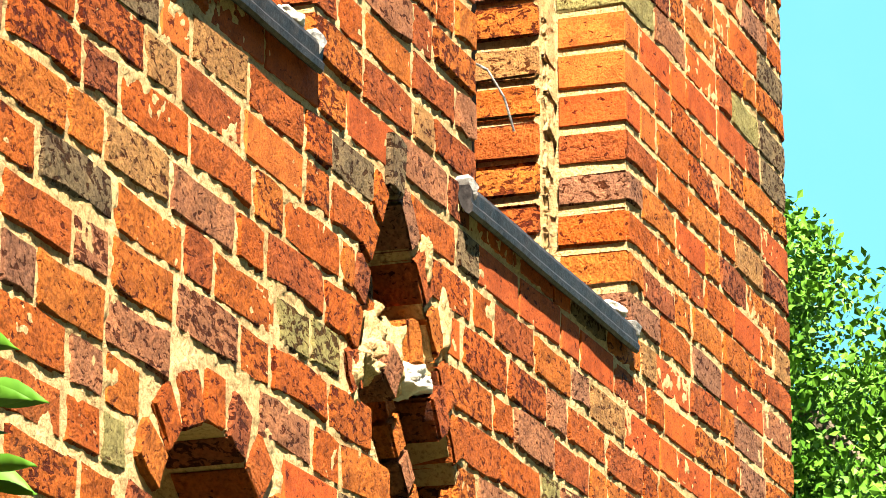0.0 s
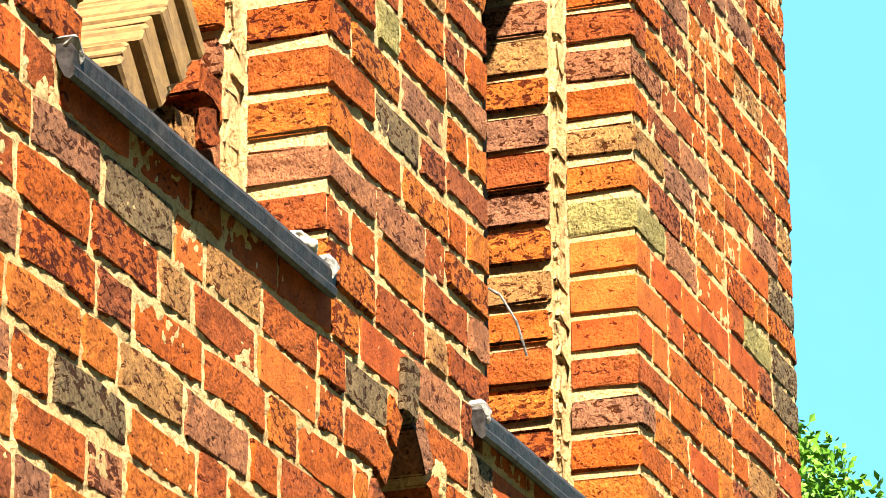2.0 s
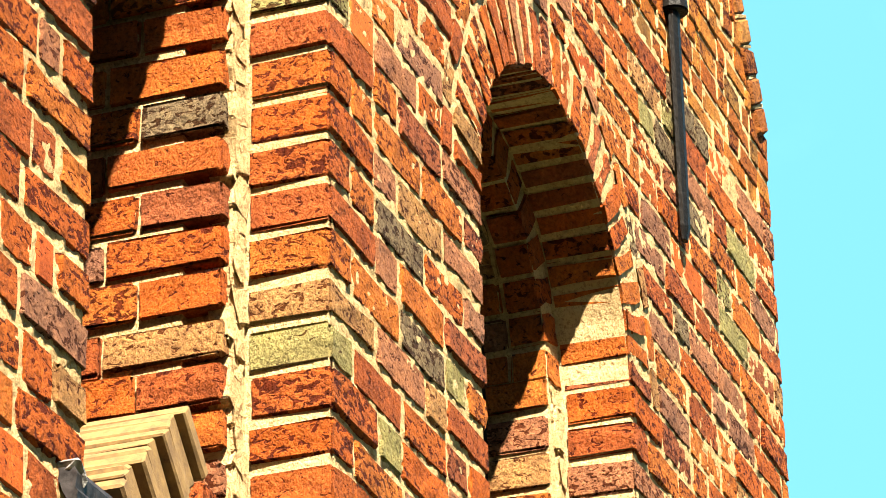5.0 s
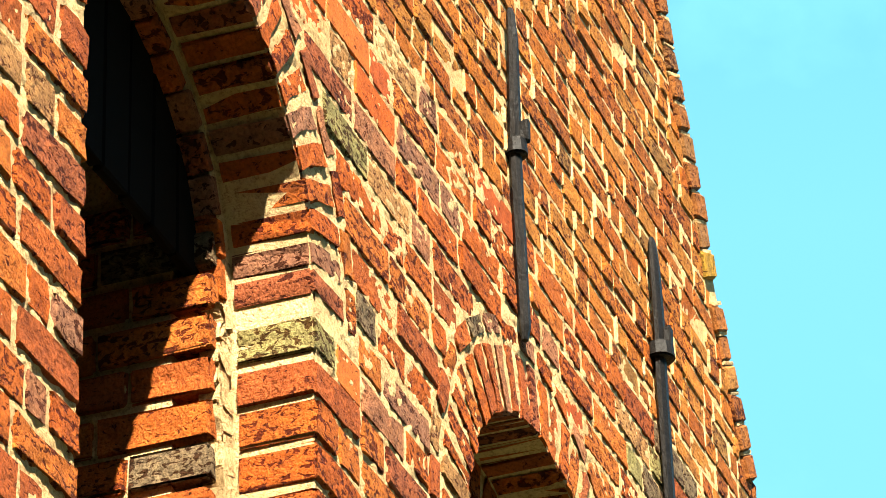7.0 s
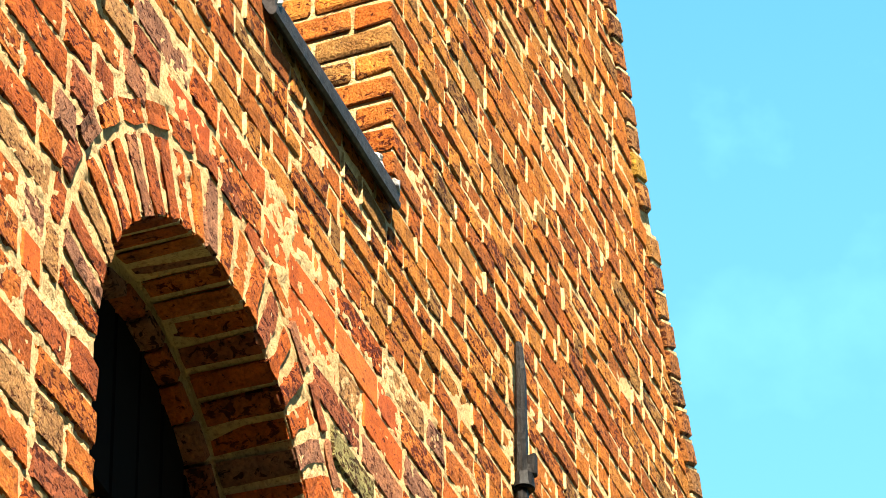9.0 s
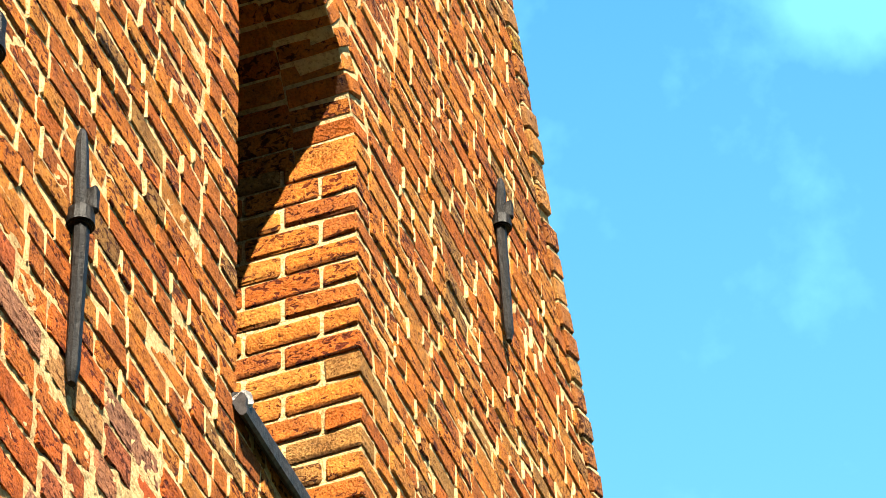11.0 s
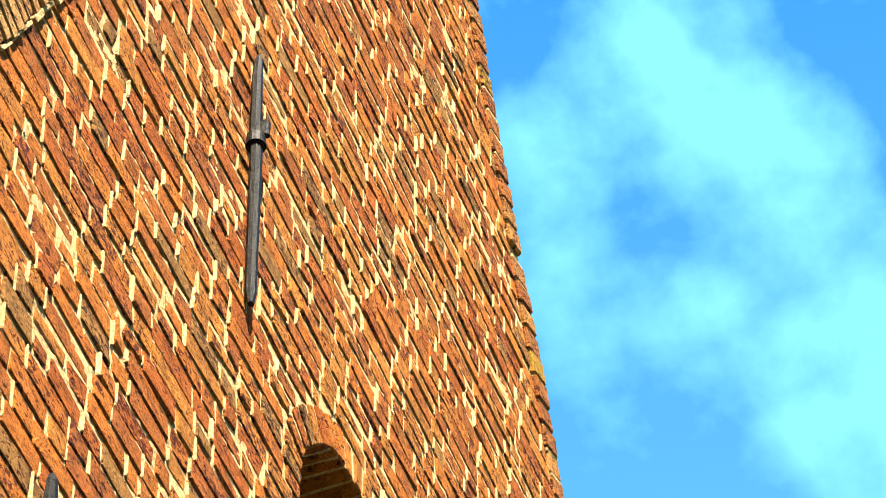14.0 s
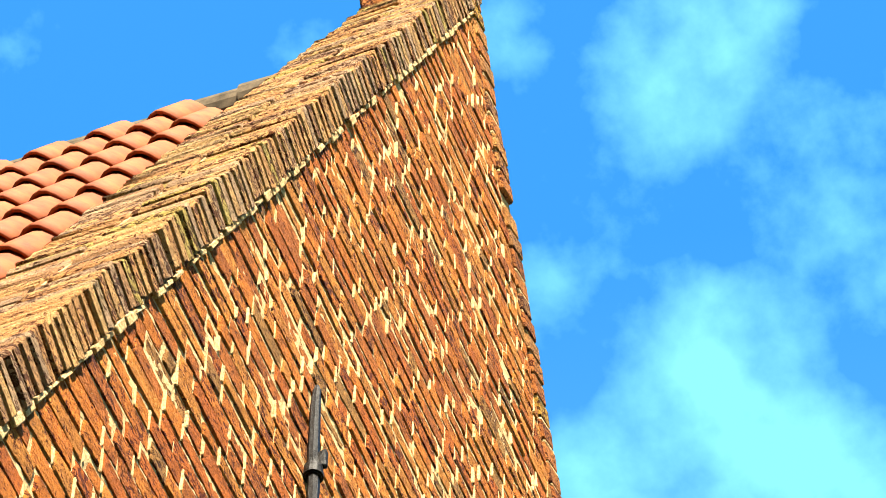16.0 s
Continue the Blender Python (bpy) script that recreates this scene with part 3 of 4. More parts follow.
def window_bricks(number, key, h, joint, order, mat, seed):
    xm, r, zs, zb, ring = OPENINGS[key]
    win = tagged(empty("window_%d" % number, (0, 0, 0)), "round-arched brick window recess with stepped jambs" if order else "round-arched brick window recess with plain jambs", "window", kind="structure")
    lay = Masonry("brick", win, mat, 300, 0.010 if order else 0.003, 0.007 if order else 0.004, seed, order)
    neat = Masonry("brick", win, REDNEW, 40, 0.001, 0.003, seed + 100)
    arch_ring(lay, xm, r, zs, ring, 0.060 if order else 0.058, 0.021 if order else 0.014, 0.19, y0=-0.001)
    if order:
        n = 9
        for k in range(n):
            a = math.pi * (k + 0.5) / n
            rr = r + ring + 0.048
            for q in (-0.25, 0.25):
                b = a + q * math.pi / n
                lay.put((xm + rr * math.cos(b), 0.06 + layout.uniform(-0.003, 0.003), zs + rr * math.sin(b)), (0.058, 0.12, math.pi * rr / n / 2 - 0.018), turn_y(-math.degrees(b)))
        if key == "L":
            rim = Masonry("brick", win, OLD, 30, 0.002, 0.003, seed + 50)
            arch_ring(rim, xm, 0.53, zs, 0.035, 0.09, 0.010, 0.10, y0=0.192)
        if key == "R":
            arch_ring(lay, xm, r - 0.108, zs, 0.12, 0.085, 0.018, 0.094, y0=0.197)
            arch_ring(lay, xm, r - 0.108, zs, 0.10, 0.085, 0.018, 0.30, y0=0.305)
    elif key == "U":
        arch_ring(lay, xm, r - 0.004, zs, 0.10, 0.07, 0.012, 0.40, y0=0.187)
    start = SMALL_Z0 if key == "U" else BIG_Z0
    z, k = start + h * math.ceil((zb - start) / h), 0
    while z < zs + (0.30 if key == "L" else 0.0):
        for side in (-1, 1):
            x = xm + side * r
            if order:
                d = 0.185
                c = corner_length(key, z)
                if z < zs:
                    into = neat if key == "R" and side > 0 and 4.78 < z < 5.12 else lay
                    into.put((x + side * (c / 2 - 0.003), d / 2 - 0.002 + layout.uniform(-0.003, 0.003), z + wave(x, z, 0.012)), (c, d, (h - 0.019) * layout.uniform(0.88, 1.03)), turn_y(layout.uniform(-1.8, 1.8)))
                xi = xm + side * (r - 0.10)
                y, first = 0.205, (0.27 if k % 2 else 0.19)
                while y < 0.60:
                    d = min(first, 0.62 - y)
                    lay.put((xi + side * 0.05 - side * layout.uniform(0.004, 0.012), y + d / 2, z + layout.uniform(-0.004, 0.004)), (0.11, d, (h - joint) * layout.uniform(0.88, 1.04)), turn_y(layout.uniform(-1.8, 1.8)))
                    y, first = y + d + joint * 0.8, 0.24
            else:
                c = corner_length(key, z)
                y, first = 0.0, (0.22 if c < 0.15 else 0.105)
                while y < 0.60:
                    d = min(first, 0.62 - y)
                    c = c if y == 0.0 else 0.09
                    lay.put((x + side * (c / 2 - 0.003), y + d / 2, z + layout.uniform(-0.002, 0.002)), (c, d, h - joint), turn_y(layout.uniform(-0.6, 0.6)))
                    y, first = y + d + joint, 0.22
        z += h
        k += 1
    if order:
        bed = Masonry("mortar_joint", win, MORTAR, 0, 0.012, 0.008, seed + 70, True)
        zz = zb + 0.05
        while zz < zs:
            for side in (-1, 1):
                bed.put((xm + side * (r - 0.045 + layout.uniform(-0.01, 0.01)), 0.216 + layout.uniform(-0.006, 0.005), zz), (layout.uniform(0.05, 0.085), 0.05, layout.uniform(0.05, 0.09)), turn_y(layout.uniform(-25, 25)))
            zz += 0.052
        bed.close("mortar_joint")
    lay.close("brick_rest")
    neat.close("brick_rest")
    return win


win_l = window_bricks(1, "L", 0.1085, 0.017, True, OLD, 21)
win_r = window_bricks(2, "R", 0.1085, 0.017, True, OLD, 22)
win_u = window_bricks(3, "U", SMALL_H, 0.0125, False, SMALL, 23)

def slab_piece(name, parent, mat, centre, size, degrees, seed):
    v, f = chamfered(size, 0.004, 0.003, random.Random(seed))
    bm = bmesh.new()
    m = Matrix.Translation(centre) @ turn_y(degrees)
    vs = [bm.verts.new(m @ Vector(q)) for q in v]
    for q in f:
        bm.faces.new([vs[i] for i in q])
    return part(name, bm, mat, parent)


# stack of tiles that fills the foot of the wide recess, and its head blacked out by added planks
tiles = tagged(empty("tile_stack", (6.10, 0.30, 4.38)), "stack of ochre clay tiles set on edge in the window recess", "tile stack")
for k in range(10):
    rise = 0.044 * k
    c, q = math.cos(radians(43)), math.sin(radians(43))
    slab_piece("clay_tile", tiles, TILESLAB, (0.14 + rise * c + 0.077 * q, -0.015 + 0.010 * ((k * 7) % 3 - 1), 0.09 + rise * q - 0.077 * c), (0.035, 0.27, 0.155), -43 + 2.0 * ((k * 5) % 3 - 1), k)
slab_piece("tile_bed", tiles, MORTAR, (0.36, 0.02, 0.13), (0.46, 0.24, 0.15), -43, 77)
rubble = Masonry("brick", tiles, OLD, 12, 0.008, 0.010, 78, True)
for k, (x, y, z) in enumerate(((0.36, -0.11, 0.00), (0.52, -0.12, 0.09), (0.62, -0.09, 0.03), (0.66, -0.11, 0.15), (0.22, -0.11, -0.03), (0.70, -0.10, 0.25))):
    rubble.put((x, y + 0.06, z), (0.11, 0.13, 0.075), turn_y(-20 + 13 * (k % 3)))
# added black planks in place of the dark void under the arch
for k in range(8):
    slab_piece("shutter_plank", win_l, VOID_BLACK, (5.90 + 0.132 * k, 0.258, 6.50), (0.126, 0.03, 0.86), 0, 60 + k)

# added black planks whose edge draws the dark slot of the deep recess
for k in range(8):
    slab_piece("shutter_plank", win_r, VOID_BLACK, (8.095 + 0.132 * k, 0.388, 5.30), (0.126, 0.03, 2.2), 0, 80 + k)

# added black planks, unseen, that cut bounced light in the upper recess
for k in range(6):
    slab_piece("shutter_plank", win_u, VOID_BLACK, (6.73 + 0.132 * k, 0.590, 8.62), (0.126, 0.03, 2.0), 0, 90 + k)

# small round niche near the ground, and the broken pointed one beside it
niche = tagged(empty("wall_niche_round"), "small round-arched blind niche in old brick", "niche", kind="structure")
lay = Masonry("brick", niche, OLD, 80, 0.006, 0.005, 31, True)
arch_ring(lay, 6.475, 0.29, 3.05, 0.105, 0.095, 0.02, 0.16, y0=-0.006)
lay.close("brick_rest")
broken = tagged(empty("wall_niche_pointed"), "broken pointed twin niche with crumbling mortar and a brick mullion", "niche", kind="structure")
lay = Masonry("brick", broken, OLD, 80, 0.008, 0.006, 32, True)
for k in range(5):
    zz = 3.58 + 0.105 * k
    (a0, b0), (a1, b1) = lancet_half(zz), lancet_half(zz + 0.09)
    lean_l, lean_r = math.degrees(math.atan2(a1 - a0, 0.09)), math.degrees(math.atan2(b1 - b0, 0.09))
    lay.put(((a0 + a1) / 2 - 0.042, 0.07, zz + 0.045), (0.068, 0.15, 0.098), turn_y(lean_l))
    lay.put(((b0 + b1) / 2 + 0.042, 0.07, zz + 0.045), (0.068, 0.15, math.hypot(0.09, b1 - b0)), turn_y(lean_r))
lay.put((7.42, 0.06, 4.14), (0.075, 0.15, 0.13), turn_y(4))
for k in range(6):
    lay.put((7.47 + 0.062 * k, 0.09, 3.64 - 0.066 * k), (0.062, 0.12, 0.085), turn_y(-42 + layout.uniform(-6, 6)))
for x, y, z, turn in ((7.36, 0.10, 3.80, 15), (7.45, 0.13, 3.86, -20), (7.62, 0.08, 3.80, -12), (7.40, 0.05, 3.68, 30), (7.70, 0.05, 3.66, -35)):
    lay.put((x, y, z), (0.085, 0.12, 0.10), turn_y(turn))
for k in range(10):
    for q in range(6):
        x, z = 7.16 + 0.14 * q + 0.06 * (k % 2), 3.24 + 0.088 * k
        a, b = lancet_half(z)
        if a - 0.03 < x < b + 0.08 and (k * 5 + q * 3) % 7:
            lay.put((x, 0.225 + layout.uniform(-0.01, 0.01), z), (0.128, 0.10, 0.076), turn_y(layout.uniform(-4, 4)))
lay.close("brick_rest")


def lump(name, parent, mat, centre, size, seed, rough=0.28):
    bm = bmesh.new()
    bmesh.ops.create_icosphere(bm, subdivisions=4, radius=1)
    for v in bm.verts:
        s = 1 + rough * noise.noise(v.co * 1.7 + Vector((seed, 0, 0))) + rough * 0.6 * noise.noise(v.co * 4.2 + Vector((0, seed, 0))) + rough * 0.35 * noise.noise(v.co * 9.0 + Vector((0, 0, seed)))
        v.co = Vector((v.co.x * size[0], v.co.y * size[1], v.co.z * size[2])) * s + Vector(centre)
    return part(name, bm, mat, parent, smooth=True)


for k, (c, q) in enumerate([((7.29, 0.05, 3.67), (0.07, 0.05, 0.035)), ((7.38, 0.06, 3.74), (0.055, 0.05, 0.055)), ((7.50, 0.06, 3.73), (0.035, 0.05, 0.075)),
                            ((7.60, 0.05, 3.71), (0.075, 0.05, 0.035)), ((7.68, 0.06, 3.75), (0.05, 0.04, 0.045)), ((7.48, 0.10, 3.82), (0.03, 0.04, 0.05)),
                            ((7.20, 0.02, 3.62), (0.035, 0.03, 0.05)), ((7.74, 0.02, 3.86), (0.03, 0.03, 0.07)), ((7.62, 0.015, 3.99), (0.03, 0.025, 0.06))]):
    lump("mortar_lump", broken, LIME if k == 3 else MORTAR, c, tuple(1.15 * v for v in q), k * 3.3, 0.42)

old.close("brick_rest")
fresh.close("brick_rest")
small.close("brick_rest")
perpend.close("mortar_joint")


# brick verges: courses laid square to the slope
def verge(name, foot, top, side, seed):
    thing = tagged(empty(name), "mossy brick verge of the gable laid square to the slope", "gable verge", kind="structure")
    lay = Masonry("brick", thing, MOSSY if side < 0 else VERGE, 300, 0.004, 0.008 if side > 0 else 0.005, seed)
    foot, top = Vector(foot), Vector(top)
    along = (top - foot).normalized()
    angle = math.degrees(math.atan2(along[1], along[0]))
    square = Vector((along[1], -along[0])) * (1 if side < 0 else -1)
    pitch = 0.062 if side < 0 else 0.098
    n = int((top - foot).length / pitch)
    bed = Masonry("mortar_joint", thing, MORTAR, 0, 0.003, 0.003, seed + 3)
    for k in range(n):
        c = foot + along * pitch * (k + 0.5) + square * (BAND / 2 - 0.005)
        wide = BAND * layout.uniform(0.92, 1.05)
        rows = ((-0.012, 0.225), (0.225, 0.23)) + (((0.467, 0.27),) if side < 0 and c.y > 13.1 else ())
        for y0, d in rows:
            sunk = square * (layout.uniform(0.0, 0.012) if y0 < 0.4 else 0.10)
            lay.put((c.x + sunk.x, y0 + d / 2 + layout.uniform(-0.004, 0.004), c.y + sunk.y), (pitch - 0.0085, d, wide), turn_y(-angle + layout.uniform(-1.2, 1.2)), single=y0 < 0.1)
        if side > 0:
            j = c + along * pitch * 0.5
            bed.put((j.x, 0.10, j.y), (0.014, 0.215, BAND * layout.uniform(0.85, 0.97)), turn_y(-angle + layout.uniform(-3, 3)))
    lay.close("brick_rest")
    bed.close("mortar_joint")
    if side < 0:
        line = Masonry("mortar_joint", thing, MORTAR, 0, 0.004, 0.004, seed + 7)
        for k in range(int((top - foot).length / 0.11) - 3):
            c = foot + along * 0.11 * (k + 0.5) + square * (BAND + 0.008)
            if layout.random() < 0.12:
                continue
            line.put((c.x, 0.006 + layout.uniform(-0.005, 0.003), c.y), (0.105 * layout.uniform(0.6, 1.0), 0.03, 0.021 * layout.uniform(0.5, 1.4)), turn_y(-angle + layout.uniform(-3, 3)))
        line.close("mortar_joint")


verge("wall_verge_left", (LEFT_X, APEX[1] - (APEX[0] - LEFT_X) * SLOPE_L), APEX, -1, 41)
for k, (a, b) in enumerate(zip(RIGHT_LINE, RIGHT_LINE[1:])):
    verge("wall_verge_right", a, b, 1, 50 + k)


# ---- lead sills ----
def lead_sill(x0, x1, z, deep, label):
    """A dressed lead sheet: slope into the recess, rolled nose and drip; the end is turned up at the jamb."""
    thing = tagged(empty("window_sill", ((x0 + x1) / 2, 0, z)), label, "window sill")
    bm = bmesh.new()
    profile = [(deep, 0.16), (0.10, 0.05), (0.0, 0.026), (-0.020, 0.018), (-0.029, 0.012), (-0.034, 0.000), (-0.031, -0.026), (-0.036, -0.034), (-0.034, -0.048), (-0.026, -0.054), (-0.016, -0.048), (-0.006, -0.03), (0.0, -0.012), (0.10, 0.02), (deep, 0.13)]
    n = 28
    rows = []
    for i in range(n + 1):
        x = (x0 + (x1 - x0) * i / n) - (x0 + x1) / 2
        w = 0.008 * noise.noise(Vector((x * 5, 1.7, z))) + 0.003 * noise.noise(Vector((x * 19, 4.1, z)))
        rows.append([bm.verts.new((x, y + w * 0.6, q + w)) for y, q in profile])
    for a, b in zip(rows, rows[1:]):
        for i in range(len(profile) - 1):
            bm.faces.new((a[i], b[i], b[i + 1], a[i + 1]))
    bm.faces.new(rows[0]), bm.faces.new(rows[-1][::-1])
    part("lead_sheet", bm, LEAD, thing)
    for x, name in ((x0 + 0.02, "turned_up_end"), (x1 - 0.015, "turned_up_end")):
        bm = bmesh.new()
        v, f = chamfered((0.034, 0.060, 0.045), 0.010, 0.008, random.Random(int(x * 100)))
        vs = [bm.verts.new(Vector(q) + Vector((x - (x0 + x1) / 2, -0.010, 0.008))) for q in v]
        for q in f:
            bm.faces.new([vs[i] for i in q])
        part(name, bm, LEADEND, thing, "bright crumpled lead end")
    lump("lime_fillet", thing, LIME, ((x1 - x0) / 2 - 0.10, 0.015, 0.035), (0.06, 0.04, 0.022), x0)
    return thing


lead_sill(5.665, 6.925, 4.235, 0.55, "dark grey rolled lead sill below the wide arched recess")
lead_sill(7.84, 9.13, 4.205, 0.55, "dark grey rolled lead sill below the narrow arched recess")
lead_sill(6.60, 7.44, 7.56, 0.55, "dark grey rolled lead sill below the upper window")


# ---- loose wire beside the narrow recess ----
wire = tagged(empty("loose_wire", (7.93, -0.01, 4.50)), "thin loose grey wire sticking out of the recess jamb", "wire")
bm = bmesh.new()
spots = [Vector((0.02, 0.03, 0.06)), Vector((0.03, -0.02, 0.03)), Vector((0.06, -0.05, -0.03)), Vector((0.10, -0.06, -0.10))]
for p, q in zip(spots, spots[1:]):
    d = q - p
    turn = d.to_track_quat("Z", "Y").to_matrix().to_4x4()
    bmesh.ops.create_cone(bm, cap_ends=True, segments=6, radius1=0.003, radius2=0.003, depth=d.length * 1.05, matrix=Matrix.Translation((p + q) / 2) @ turn)
part("strand", bm, LEADEND, wire)


# ---- iron wall anchors ----
def anchor(x, z0, zc, z1, w, label):
    thing = tagged(empty("wall_anchor", (x, -0.022, zc)), label, "wall anchor", group="wall anchors of the gable")
    bm = bmesh.new()
    stations = [(z0 - zc, 0.55, 0.5), (z0 - zc + 0.04, 0.85, 0.9), (-0.06, 1.0, 1.0), (0.06, 1.0, 1.0), ((z1 - zc) * 0.75, 0.82, 0.9), (z1 - zc - 0.02, 0.6, 0.7), (z1 - zc, 0.35, 0.4)]
    rings = []
    for zz, a, b in stations:
        ring = []
        for k in range(8):
            t = math.pi * (k + 0.5) / 4
            ring.append(bm.verts.new((w / 2 * a * 1.08 * math.cos(t), 0.016 * b * math.sin(t) * 1.1 + 0.004 * math.sin(zz * 9 + x), zz)))
        rings.append(ring)
    for a, b in zip(rings, rings[1:]):
        for k in range(8):
            bm.faces.new((a[k], a[(k + 1) % 8], b[(k + 1) % 8], b[k]))
    bm.faces.new(rings[0][::-1]), bm.faces.new(rings[-1])
    part("bar", bm, IRON, thing)
    bm = bmesh.new()
    bmesh.ops.create_cone(bm, cap_ends=True, segments=16, radius1=w * 0.8, radius2=w * 0.72, depth=0.055)
    bmesh.ops.bevel(bm, geom=[e for e in bm.edges if abs(e.verts[0].co.z - e.verts[1].co.z) < 1e-4], offset=0.006, segments=2, affect="EDGES")
    part("collar", bm, IRON, thing)
    bm = bmesh.new()
    v, f = chamfered((w * 0.5, 0.045, 0.07), 0.004, 0.002, random.Random(5))
    vs = [bm.verts.new(Vector(q) + Vector((w * 0.12, -0.016, 0.05))) for q in v]
    for q in f:
        bm.faces.new([vs[i] for i in q])
    part("wedge", bm, IRON, thing)


anchor(8.41, 6.66, 7.26, 7.72, 0.040, "long black wrought-iron wall anchor above the narrow arch")
anchor(9.70, 6.52, 7.30, 7.70, 0.058, "thick black wrought-iron wall anchor near the corner")
anchor(5.67, 6.88, 7.35, 7.62, 0.042, "black wrought-iron wall anchor beside the upper sill")
anchor(5.17, 6.80, 7.42, 7.78, 0.058, "broad black wrought-iron wall anchor")
anchor(8.77, 9.47, 9.97, 10.16, 0.042, "short black wrought-iron wall anchor high on the gable")
anchor(6.20, 9.47, 10.17, 10.57, 0.038, "rusty black wrought-iron wall anchor above the upper window")

# ---- rest of the building, roof ----
church = tagged(empty("wall_nave"), "plain brick side and back walls of the building", "wall", kind="structure")
for x0, x1, y0, y1, ztop in ((LEFT_X + 0.02, LEFT_X + 0.5, 0.72, 12, 7.6), (RIGHT_X - 0.5, RIGHT_X - 0.02, 0.72, 12, 7.35), (LEFT_X + 0.02, RIGHT_X - 0.02, 12, 12.5, 7.4)):
    bm = bmesh.new()
    bmesh.ops.create_cube(bm, size=1)
    for v in bm.verts:
        v.co = Vector(((x0 + x1) / 2 + v.co.x * (x1 - x0), (y0 + y1) / 2 + v.co.y * (y1 - y0), (ztop - 0.3) / 2 + v.co.z * (ztop + 0.3)))
    part("side_wall", bm, OLD, church)
roof = tagged(empty("roof"), "red clay pantile roof behind the brick verge", "roof", kind="structure")
ROOF_DROP = 0.10
away = Vector((-SLOPE_L, 0, 1)).normalized()
up_l = Vector((1, 0, SLOPE_L)).normalized()
for side in (-1, 1):
    bm = bmesh.new()
    low = Vector((LEFT_X - 0.1 if side < 0 else RIGHT_X + 0.1, 0, 7.25 if side < 0 else 7.2))
    ridge = Vector((APEX[0], 0, APEX[1] - 0.62))
    vs = []
    for y in (0.47, 12.5):
        for p, d in ((low, 0), (ridge, 0), (ridge, -0.08), (low, -0.08)):
            vs.append(bm.verts.new((p.x, y, p.z + d * 2.0)))
    for q in ((0, 1, 2, 3), (4, 7, 6, 5), (0, 4, 5, 1), (1, 5, 6, 2), (2, 6, 7, 3), (3, 7, 4, 0)):
        bm.faces.new([vs[i] for i in q])
    part("roof_deck", bm, TILE, roof)


def pantile_mesh():
    """One S-shaped clay tile, lower edge at the origin, thickness 14 mm."""
    wide, long, n, m = 0.30, 0.44, 12, 3
    verts, faces = [], []
    for layer in (0.0, -0.014):
        for j in range(m + 1):
            for i in range(n + 1):
                u = i / n
                h = 0.058 * math.sin(2 * math.pi * u) + (0.02 if u > 0.9 else 0)
                verts.append((u * wide, j / m * long, h + layer + 0.03 * (1 - j / m)))
    per = (n + 1) * (m + 1)
    for j in range(m):
        for i in range(n):
            a = j * (n + 1) + i
            faces.append((a, a + 1, a + n + 2, a + n + 1))
            faces.append((per + a, per + a + n + 1, per + a + n + 2, per + a + 1))
    for i in range(n):
        faces.append((i, per + i, per + i + 1, i + 1))
    for j in range(m):
        a = j * (n + 1)
        faces.append((a, a + n + 1, per + a + n + 1, per + a))
        b = a + n
        faces.append((b, per + b, per + b + n + 1, b + n + 1))
    return mesh_of("roof_tile", verts, faces, TILE, True)


tile = pantile_mesh()
for i in range(22):
    for j in range(11):
        base = Vector((LEFT_X - 0.02, 0, 7.22)) + up_l * (0.35 * i) + Vector((0, 0.48 + 0.26 * j, 0)) + away * 0.05
        if base.z > (APEX[1] - 0.85 if j > 1 else 13.35):
            continue
        m = Matrix((Vector((0, 1, 0)), up_l, away)).transposed().to_4x4()
        ob = new("roof_tile", tile)
        ob.parent = roof
        ob.matrix_basis = Matrix.Translation(base) @ m @ Matrix.Rotation(radians(layout.uniform(-1.5, 1.5)), 4, "Z")

for k in range(14):
    bm = bmesh.new()
    bmesh.ops.create_cone(bm, cap_ends=True, segments=18, radius1=0.13, radius2=0.115, depth=0.42)
    bmesh.ops.rotate(bm, cent=(0, 0, 0), matrix=Matrix.Rotation(radians(90), 3, "X"), verts=bm.verts[:])
    bmesh.ops.translate(bm, vec=(APEX[0], 0.75 + 0.38 * k, APEX[1] - 0.57 + layout.uniform(-0.01, 0.01)), verts=bm.verts[:])
    part("ridge_tile", bm, RIDGE, roof)

# unseen plain walls added behind the viewer to hold back sky fill light
yard = empty("wall_sky_block")
tagged(yard, "plain dark red brick wall, unseen, added to block sky light", "wall", kind="structure")
bm = bmesh.new()
bmesh.ops.create_cube(bm, size=1)
for v in bm.verts:
    v.co = Vector((-5.2 + v.co.x * 0.4, -3.0 + v.co.y * 26, 5.3 + v.co.z * 11.2))
part("house_wall", bm, OLD, yard)
bm = bmesh.new()
bmesh.ops.create_cube(bm, size=1)
for v in bm.verts:
    v.co = Vector((6.0 + v.co.x * 22.0, -10.2 + v.co.y * 0.4, 3.8 + v.co.z * 8.2))
part("house_wall", bm, OLD, yard)

# ---- ground ----
bm = bmesh.new()
bmesh.ops.create_grid(bm, x_segments=60, y_segments=60, size=900)
for v in bm.verts:
    v.co.z = 0.05 * noise.noise(v.co * 0.05) - (0.02 if v.co.length < 40 else 0.1)
ground = part("ground", bm, GRASS)
tagged(ground, "mown green grass ground round the building", "ground", kind="structure")


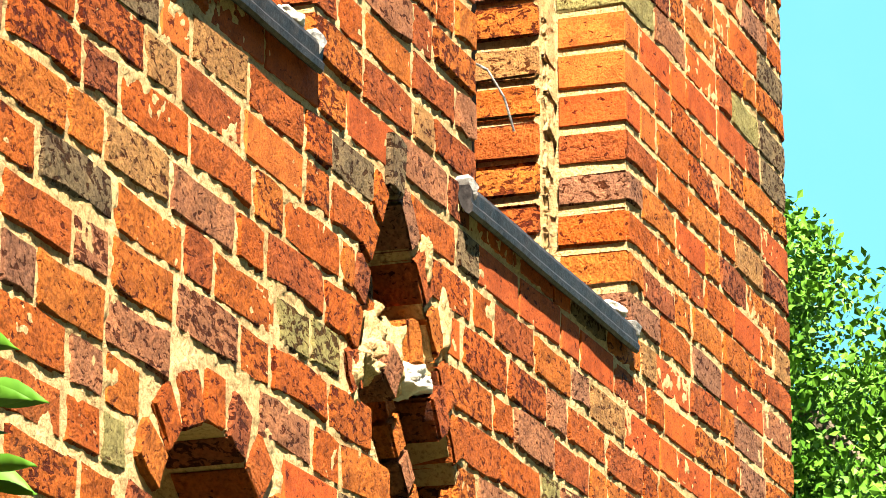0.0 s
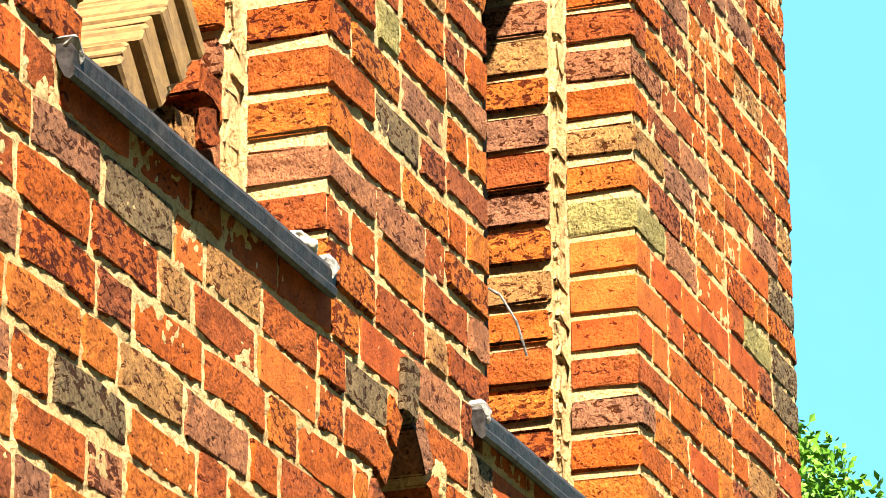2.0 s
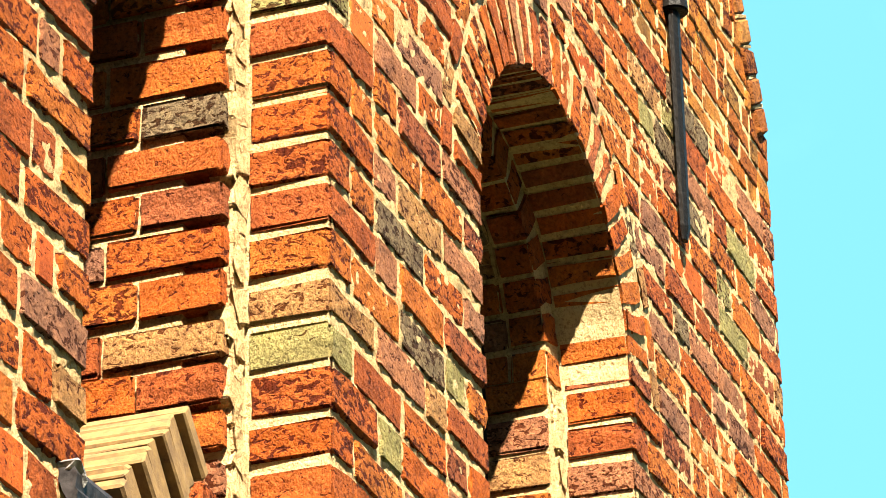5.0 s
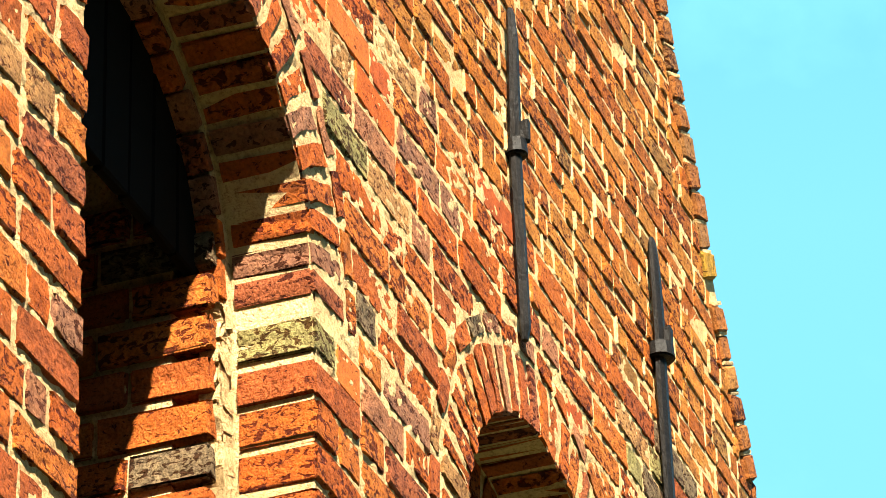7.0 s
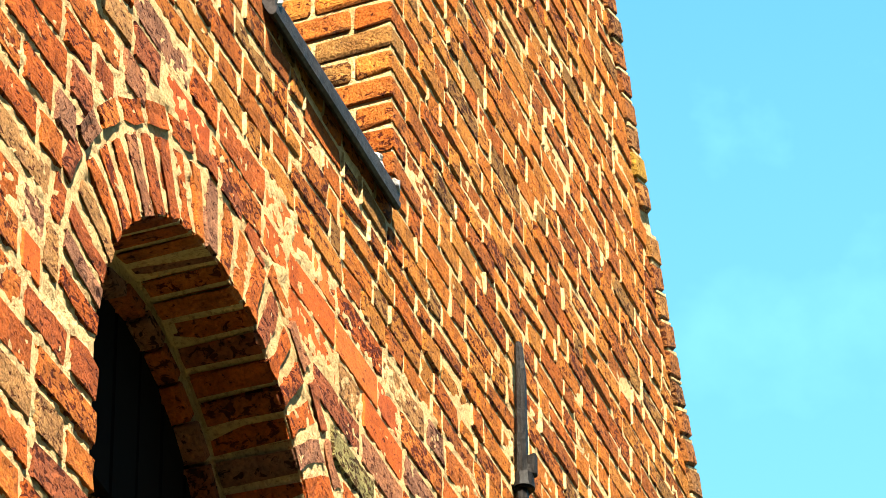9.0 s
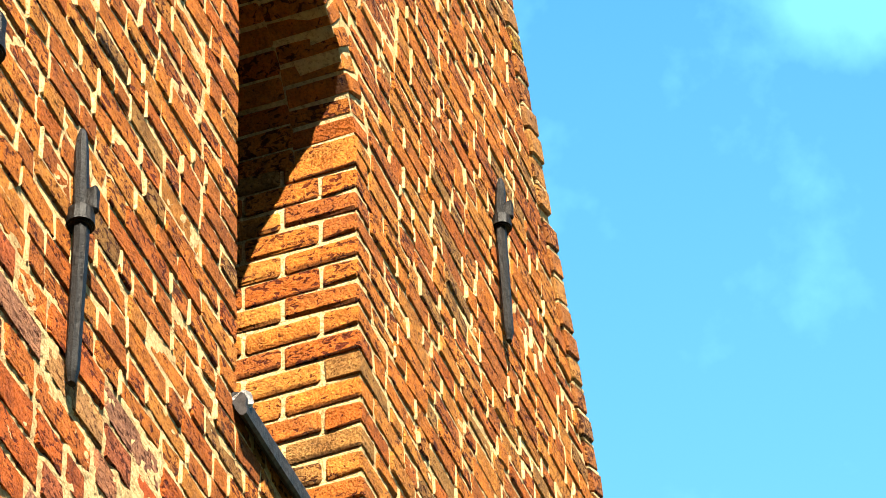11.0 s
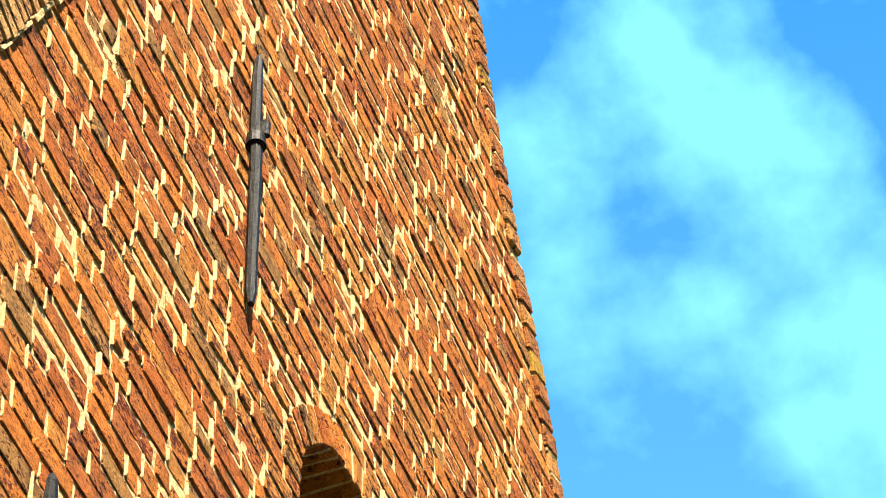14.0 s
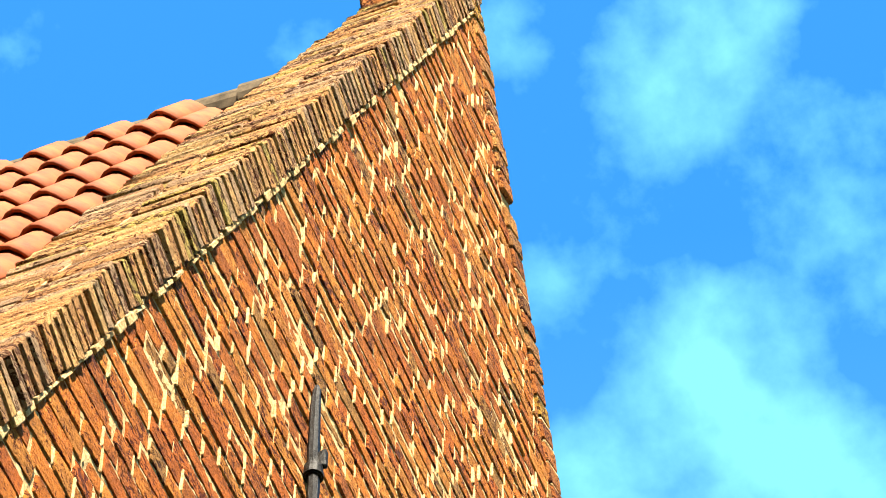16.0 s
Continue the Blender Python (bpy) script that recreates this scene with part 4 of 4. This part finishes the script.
# ---- trees ----
def tube(bm, pts, radii, n=8):
    rings = []
    for i, (p, r) in enumerate(zip(pts, radii)):
        d = (pts[min(i + 1, len(pts) - 1)] - pts[max(i - 1, 0)]).normalized()
        a = d.orthogonal().normalized()
        b = d.cross(a)
        rings.append([bm.verts.new(p + (a * math.cos(2 * math.pi * k / n) + b * math.sin(2 * math.pi * k / n)) * r) for k in range(n)])
    for a, b in zip(rings, rings[1:]):
        for k in range(n):
            bm.faces.new((a[k], a[(k + 1) % n], b[(k + 1) % n], b[k]))
    bm.faces.new(rings[0][::-1]), bm.faces.new(rings[-1])


def leaf_cloud(name, parent, clumps, count, size, seed):
    """Many small folded leaves strewn over the clumps at the ends of the limbs."""
    rng = np.random.default_rng(seed)
    verts, faces = [], []
    centres = np.array([c for c, r in clumps])
    radii = np.array([r for c, r in clumps])
    pick = rng.integers(0, len(clumps), count)
    d = rng.normal(size=(count, 3))
    d /= np.linalg.norm(d, axis=1)[:, None]
    dist = rng.uniform(0.35, 1.0, count) ** 0.6
    place = centres[pick] + d * (radii[pick] * dist)[:, None]
    a = rng.normal(size=(count, 3)) + d * 0.4
    a /= np.linalg.norm(a, axis=1)[:, None]
    b = np.cross(a, rng.normal(size=(count, 3)))
    b /= np.linalg.norm(b, axis=1)[:, None]
    s = size * rng.uniform(0.6, 1.35, count)
    c = np.cross(a, b)
    k = np.stack([place, place + (a * 0.5 + b * 0.34 + c * 0.08) * s[:, None], place + a * s[:, None], place + (a * 0.5 - b * 0.34 + c * 0.08) * s[:, None]], 1)
    verts = k.reshape(-1, 3)
    idx = np.arange(count)[:, None] * 4
    faces = np.concatenate([idx + [0, 1, 2], idx + [0, 2, 3]])
    ob = new(name, mesh_of(name, verts.tolist(), faces.tolist(), LEAF))
    ob.parent = parent
    return ob


def tree(x, y, height, spread, seed, leaves, label):
    rng = random.Random(seed)
    thing = tagged(empty("tree", (x, y, 0)), label, "tree")
    bm = bmesh.new()
    pts = [Vector((0.15 * noise.noise(Vector((seed, k * 0.7, 0))) * k, 0.12 * k * noise.noise(Vector((0, seed, k * 0.7))), height * 0.85 * k / 7 - 0.1)) for k in range(8)]
    tube(bm, pts, [0.26 * (1 - k / 8.5) * height / 9 for k in range(8)])
    part("trunk", bm, BARK, thing)
    clumps = []
    for k in range(26):
        t = rng.uniform(0.25, 0.97)
        start = pts[min(6, int(t * 7))]
        ang = k * 2.4 + rng.uniform(-0.4, 0.4)
        out = spread * (1 - 0.75 * max(0, t - 0.35)) * rng.uniform(0.55, 1.0)
        end = start + Vector((math.cos(ang) * out, math.sin(ang) * out, rng.uniform(0.4, 1.5)))
        mid = (start + end) / 2 + Vector((0, 0, 0.25))
        if k % 2 == 0:
            bm = bmesh.new()
            tube(bm, [start, mid, end], [0.09, 0.06, 0.02], 6)
            part("limb", bm, BARK, thing)
        for q in range(4):
            e = start.lerp(end, rng.uniform(0.45, 1.05)) + Vector((rng.uniform(-0.6, 0.6), rng.uniform(-0.6, 0.6), rng.uniform(-0.4, 0.6)))
            e.z = min(e.z, height - 0.4 + rng.uniform(-0.3, 0.3))
            clumps.append((tuple(e), rng.uniform(0.35, 0.75)))
    leaf_cloud("crown", thing, clumps, leaves, 0.064, seed)


tree(24.0, 2.4, 9.2, 3.2, 3, 170000, "leafy green deciduous tree beyond the gable corner")
tree(29.0, 4.8, 10.4, 3.4, 8, 70000, "tall leafy green deciduous tree behind another tree")
tree(27.0, -0.4, 8.9, 3.0, 15, 60000, "broad leafy green deciduous tree on the grass")


# ---- shrub by the wall ----
def shrub():
    thing = tagged(empty("shrub", (4.97, -0.14, -0.10)), "thin upright shrub with green leaves beside the wall", "shrub")
    bm = bmesh.new()
    pts = [Vector((0.02 * k, 0.02 * math.sin(k), 0.305 * k - 0.05)) for k in range(11)]
    tube(bm, pts, [0.02 * (1 - k / 12) for k in range(11)], 6)
    part("stem", bm, BARK, thing)
    rng = random.Random(4)
    for k in range(46):
        zz = rng.uniform(0.6, 3.2) if k > 14 else 2.92 + 0.03 * k
        a = rng.uniform(0, 6.28)
        base = Vector((0.02 * zz / 0.33, 0, zz))
        way = Vector((math.cos(a), math.sin(a) * 0.5, rng.uniform(-0.5, 0.5))).normalized()
        side = way.cross(Vector((rng.uniform(-0.3, 0.3), 1, 0.4))).normalized()
        up = side.cross(way)
        long = rng.uniform(0.055, 0.10)
        bm = bmesh.new()
        left, right, spine = [], [], []
        for i in range(6):
            u = i / 5
            w = 0.26 * long * math.sin(math.pi * min(0.98, u * 0.9 + 0.06))
            p = base + way * (0.05 + u * long) - up * (0.05 * u * u)
            spine.append(bm.verts.new(p))
            left.append(bm.verts.new(p + side * w + up * 0.012))
            right.append(bm.verts.new(p - side * w + up * 0.012))
        for i in range(5):
            bm.faces.new((spine[i], spine[i + 1], left[i + 1], left[i]))
            bm.faces.new((spine[i], right[i], right[i + 1], spine[i + 1]))
        part("leaf", bm, LEAF, thing, smooth=True)


shrub()
